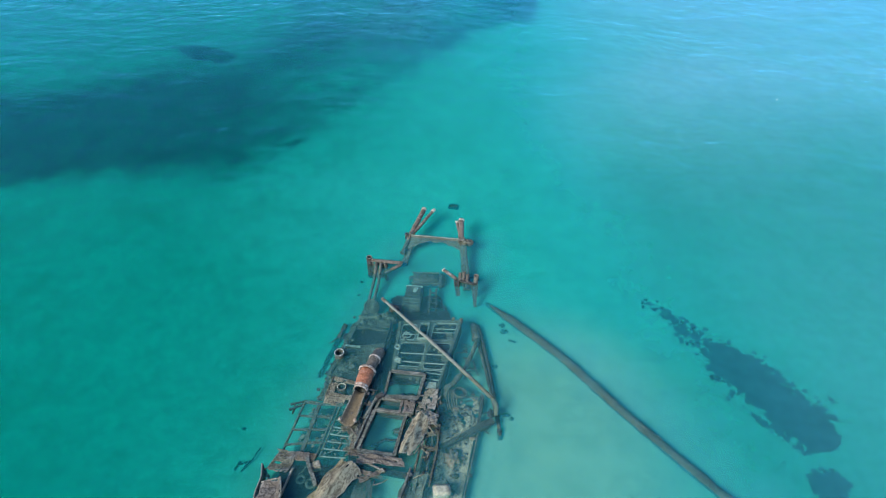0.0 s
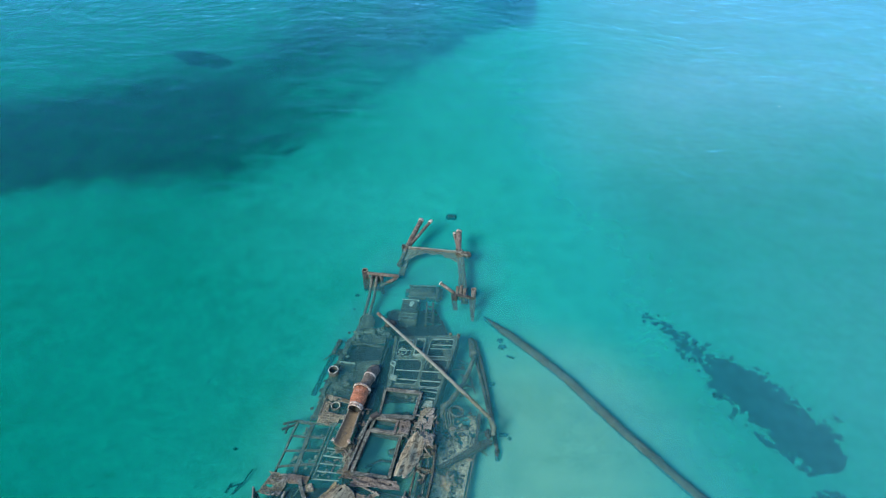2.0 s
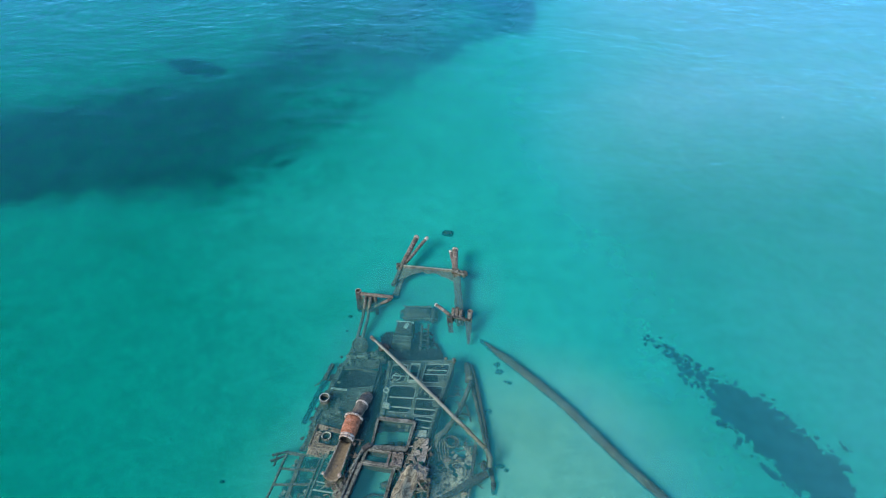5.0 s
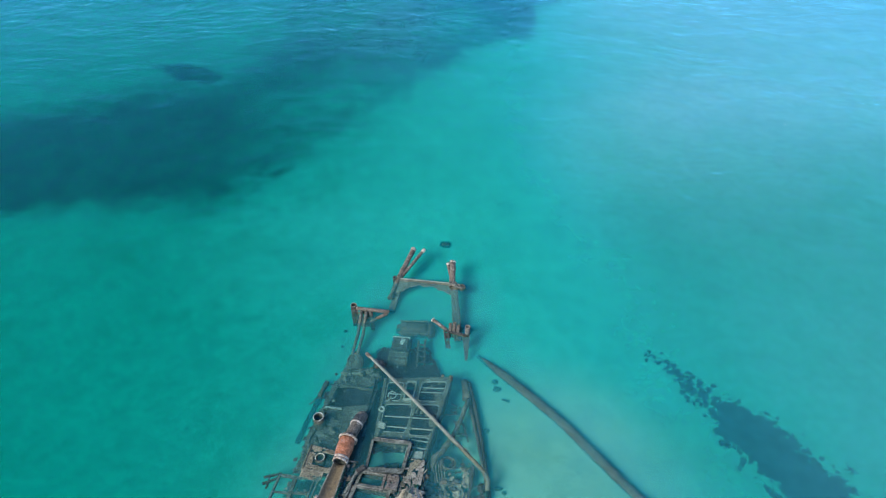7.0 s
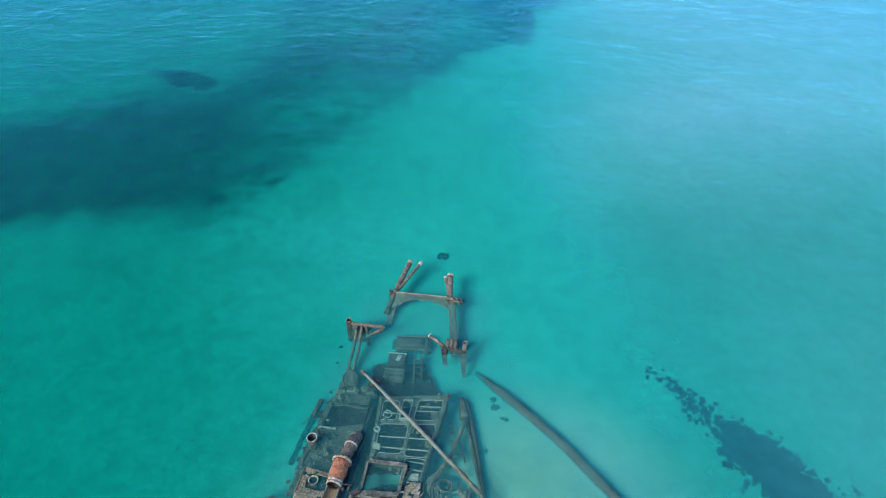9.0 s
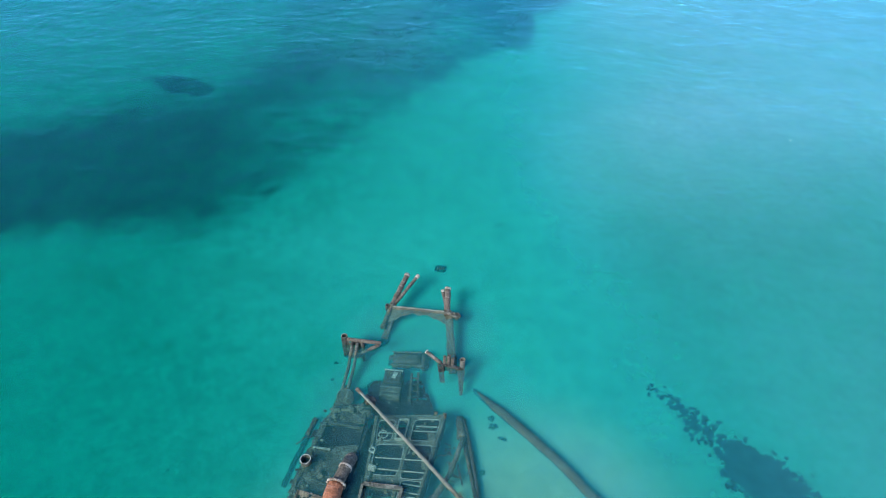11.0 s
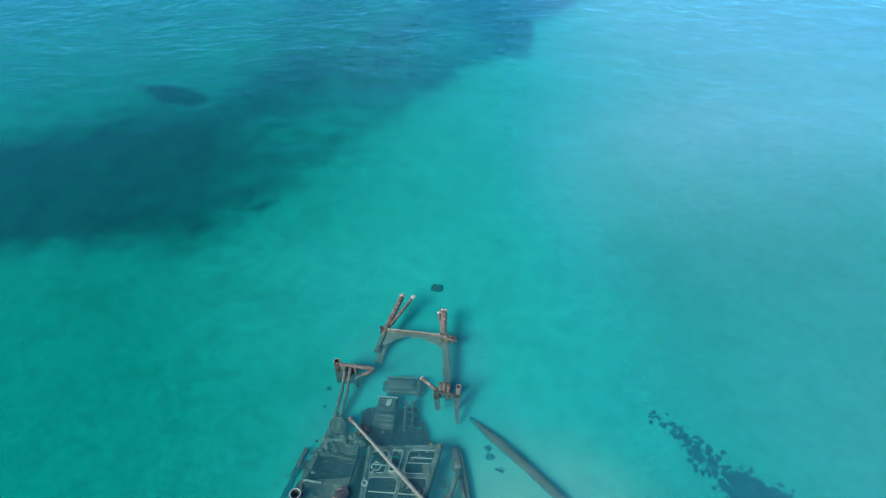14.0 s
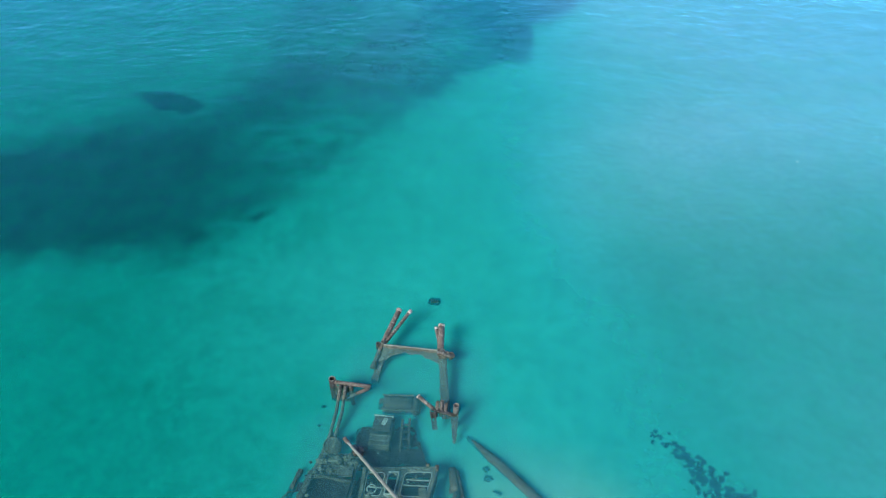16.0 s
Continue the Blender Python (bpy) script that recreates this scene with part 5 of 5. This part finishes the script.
# ---- loose things on the sea bed ----
def bed_things():
    s = thing("long_spar", "long encrusted spar half buried in sand", "spar")
    line = [(2.7, 24.25, -0.98), (3.8, 23.05, -0.9), (5.35, 21.4, -0.87), (6.6, 19.95, -0.88), (8.76, 16.98, -0.93), (10.75, 14.45, -1.0), (13.5, 11.15, -1.05)]
    part("spar", tube(line, [0.1] + [0.225] * 6, seg=14, wear=0.035, step=0.2, seed=180), SPAR, s, "tapered encrusted timber", True)
    spots = bmesh.new()
    for k in range(70):
        m = random.randrange(1, 6)
        c = Vector(line[m]).lerp(Vector(line[m + 1]), random.random()) + Vector((random.uniform(-0.14, 0.14), random.uniform(-0.1, 0.1), random.uniform(0.12, 0.21)))
        bmesh.ops.create_icosphere(spots, subdivisions=1, radius=random.uniform(0.015, 0.03), matrix=Matrix.Translation(c))
    tagged(part("barnacles", rough(spots, 0.03, 9), CONCRETE, s, "pale barnacle spots", True), kind="stuff")
    c = thing("sunken_crate", "dark slatted crate standing on the sand", "crate")
    part("body", block((1.0, 33.42, -0.93), (0.68, 0.56, 0.4), -8, 0.06, bevel=0.08), STONE, c, "dark grown body")
    for k in range(4):
        part("slat", beam((0.81 + 0.125 * k, 33.2, -0.735), (0.82 + 0.125 * k, 33.63, -0.735), 0.035, 0.05, 0.015), DECK, c, "paler slat")
    for k, (x, y, sx, sy) in enumerate(((3.5, 22.55, 0.2, 0.17), (3.55, 22.1, 0.24, 0.2), (-4.54, 26.0, 0.14, 0.1), (3.25, 16.75, 0.25, 0.12), (3.5, 16.55, 0.12, 0.1), (2.9, 19.7, 0.2, 0.12), (-9.0, 16.0, 0.1, 0.08), (-4.6, 24.9, 0.1, 0.06))):
        tagged(part("stone", lump((x, y, bed_height(x, y) - 0.01), (sx * 0.85, sy * 0.85, 0.11), 190 + k, 0.5), STONE, None, "dark grown stone on the sand", True), "", "stone", "scattered stones")
    d = thing("sunken_stick", "dark bent stick debris on the sand", "debris")
    part("stick", tube([(-8.6, 13.8, -0.95), (-8.2, 14.35, -0.85), (-7.95, 14.95, -0.88)], 0.035, seg=8, wear=0.06), DARK, d, "", True)
    part("twig", tube([(-8.25, 14.3, -0.85), (-8.7, 14.1, -0.9)], 0.04, seg=8, wear=0.05), DARK, d, "", True)
    part("twig", tube([(-8.9, 13.9, -0.95), (-8.75, 14.3, -0.93)], 0.05, seg=8, wear=0.05), STONE, d, "", True)
    part("stick", tube([(3.75, 21.45, -0.93), (4.1, 21.3, -0.93)], 0.05, seg=8, wear=0.03), DARK, thing("driftwood", "thin dark slat lying on the sand", "debris"), "", True)
    f = part("float", lump((28.74, 47.8, 0.01), (0.05, 0.05, 0.04), 5, 0.1, 2), FOAM, None, "small white float on the water", True)
    tagged(f, "", "buoy")


def tuft(verts, faces, x, y, z, r, tall, lean):
    """A low leafy clump: crossed blades fanning from one foot."""
    turn = random.uniform(0, math.pi)
    for k in range(3):
        a = turn + k * math.pi / 3 + random.uniform(-0.3, 0.3)
        cx, cy = math.cos(a) * r, math.sin(a) * r
        ox, oy = lean * random.uniform(-1, 1), lean * random.uniform(-1, 1)
        i = len(verts)
        verts += [(x - cx, y - cy, z + tall * 0.3), (x + cx, y + cy, z + tall * 0.3), (x + cx * 0.6 + ox, y + cy * 0.6 + oy, z + tall), (x - cx * 0.7 + ox, y - cy * 0.7 + oy, z + tall * 0.85),
                  (x - cx * 0.3, y - cy * 0.3, z), (x + cx * 0.3, y + cy * 0.3, z)]
        faces += [(i, i + 1, i + 2, i + 3), (i + 4, i + 5, i + 1, i)]


def stuff(name, verts, faces, material, label, category):
    mesh = bpy.data.meshes.new(name)
    mesh.from_pydata(verts, [], faces)
    mesh.materials.append(material)
    return tagged(new(name, mesh), label, category, "", "stuff")


def weeds():
    """The dark seagrass bank to starboard and the round clump beside it."""
    verts, faces = [], []
    a, b = Vector((13.2, 22.8, 0)), Vector((18.2, 15.95, 0))
    way = (b - a).normalized()
    side = Vector((-way.y, way.x, 0))
    for k in range(24000):
        q = random.uniform(0.02, 1.08)
        half = 0.28 + 0.95 * smooth(0.0, 0.5, q)
        half *= 1.0 if q < 0.93 else math.sqrt(max(0.0, 1 - ((q - 0.93) / 0.15) ** 2))
        w = random.uniform(-1.5, 1.5)
        p = a.lerp(b, q) + side * (w * half + 0.2 * math.sin(q * 4.5) - 0.22 * smooth(0.1, 0.35, q))
        lobes = 0.4 * noise.noise(Vector((p.x * 0.9, p.y * 0.9, 0))) + 0.45 * noise.noise(Vector((p.x * 2.6, p.y * 2.6, 4))) + 0.22 * noise.noise(Vector((p.x * 7, p.y * 7, 1)))
        edge = abs(w) + lobes * (1.5 if w < 0 else 1.0) + random.gauss(0, 0.12)
        fill = 0.5 + 0.45 * noise.noise(Vector((p.x * 2.4, p.y * 2.4, 8))) + 0.25 * noise.noise(Vector((p.x * 7, p.y * 7, 2)))
        if edge < 1.0 and fill > 0.18 + 1.15 * smooth(0.42, -0.05, q) + 0.25 * smooth(0.55, 1.0, abs(w)):
            tuft(verts, faces, p.x, p.y, bed_height(p.x, p.y), random.uniform(0.03, 0.08), random.uniform(0.05, 0.13), 0.05)
    for k in range(240):
        q = random.triangular(-0.3, 1.0, 0.05)
        p = a.lerp(b, q) + side * random.choice((-1, 1)) * abs(random.gauss(0.75 * smooth(0.05, 0.5, q), 0.3 + 0.35 * max(0.0, q)))
        r = random.uniform(0.02, 0.06 + 0.06 * smooth(0.0, 0.5, q))
        for m in range(int(4 + 120 * r)):
            x, y = p.x + random.gauss(0, r), p.y + random.gauss(0, r)
            tuft(verts, faces, x, y, bed_height(x, y), random.uniform(0.02, 0.05), random.uniform(0.05, 0.12), 0.05)
    for k in range(2600):
        a0, r0 = random.uniform(0, 2 * math.pi), math.sqrt(random.random())
        x, y = 17.1 + math.cos(a0) * r0 * 0.95, 13.3 + math.sin(a0) * r0 * 0.85
        if r0 + 0.4 * noise.noise(Vector((x * 1.5, y * 1.5, 2))) + 0.35 * noise.noise(Vector((x * 5, y * 5, 7))) < 0.86 and noise.noise(Vector((x * 4, y * 4, 3))) > -0.35:
            tuft(verts, faces, x, y, bed_height(x, y), random.uniform(0.03, 0.08), random.uniform(0.05, 0.12), 0.05)
    stuff("seagrass_bank", verts, faces, WEED, "dark ragged seagrass bank on pale sand", "seagrass")


def growth_clumps():
    """Small clods of growth, shell and rust scale that cover the old plating."""
    ball = bmesh.new()
    bmesh.ops.create_icosphere(ball, subdivisions=1, radius=1.0)
    ball.verts.index_update()
    knots, tris = [v.co.copy() for v in ball.verts], [tuple(v.index for v in f.verts) for f in ball.faces]
    ball.free()
    areas = (("port", 90, (-5.2, -2.9), (17.4, 22.4), -0.40, 0.26), ("fore", 45, (-4.2, 0.9), (22.0, 23.1), -0.42, 0.0), ("ribs", 50, (-2.2, 0.6), (18.2, 22.2), -0.26, 0.16),
             ("side", 230, (-0.55, 1.35), (11.6, 17.6), -0.64, 0.22), ("box", 40, (-1.1, -0.2), (13.2, 17.6), -0.05, 0.17))
    for name, count, xs, ys, z, slope in areas:
        verts, faces = [], []
        for k in range(count):
            y = random.uniform(*ys)
            x = random.uniform(*xs) + slope * (y - sum(ys) / 2)
            if noise.noise(Vector((x * 1.1, y * 1.1, 12))) + random.gauss(0, 0.2) < 0.0:
                continue
            r, i, turn = random.uniform(0.025, 0.085), len(verts), random.uniform(0, 3.1)
            for c in knots:
                q = 1 + 0.6 * noise.noise(c * 1.3 + Vector((x * 9, y * 9, 0)))
                px, py = c.x * r * 1.5 * q, c.y * r * q
                verts.append((x + px * math.cos(turn) - py * math.sin(turn), y + px * math.sin(turn) + py * math.cos(turn), z + random.uniform(-0.01, 0.01) + c.z * r * 0.6 * q))
            faces += [tuple(i + m for m in t) for t in tris]
        stuff("growth_clumps", verts, faces, CLODS, "clods of shell and algae growth on old plating", "growth")


bow_gantry()
pipe_bracket()
pipe_cluster()
engine()
port_deck()
deck_frame()
holds()
funnel()
port_frames()
hull_shell()
crumpled()
starboard()
bulwark()
bed_things()
weeds()
bent_rods()
loose_scrap()
growth_clumps()
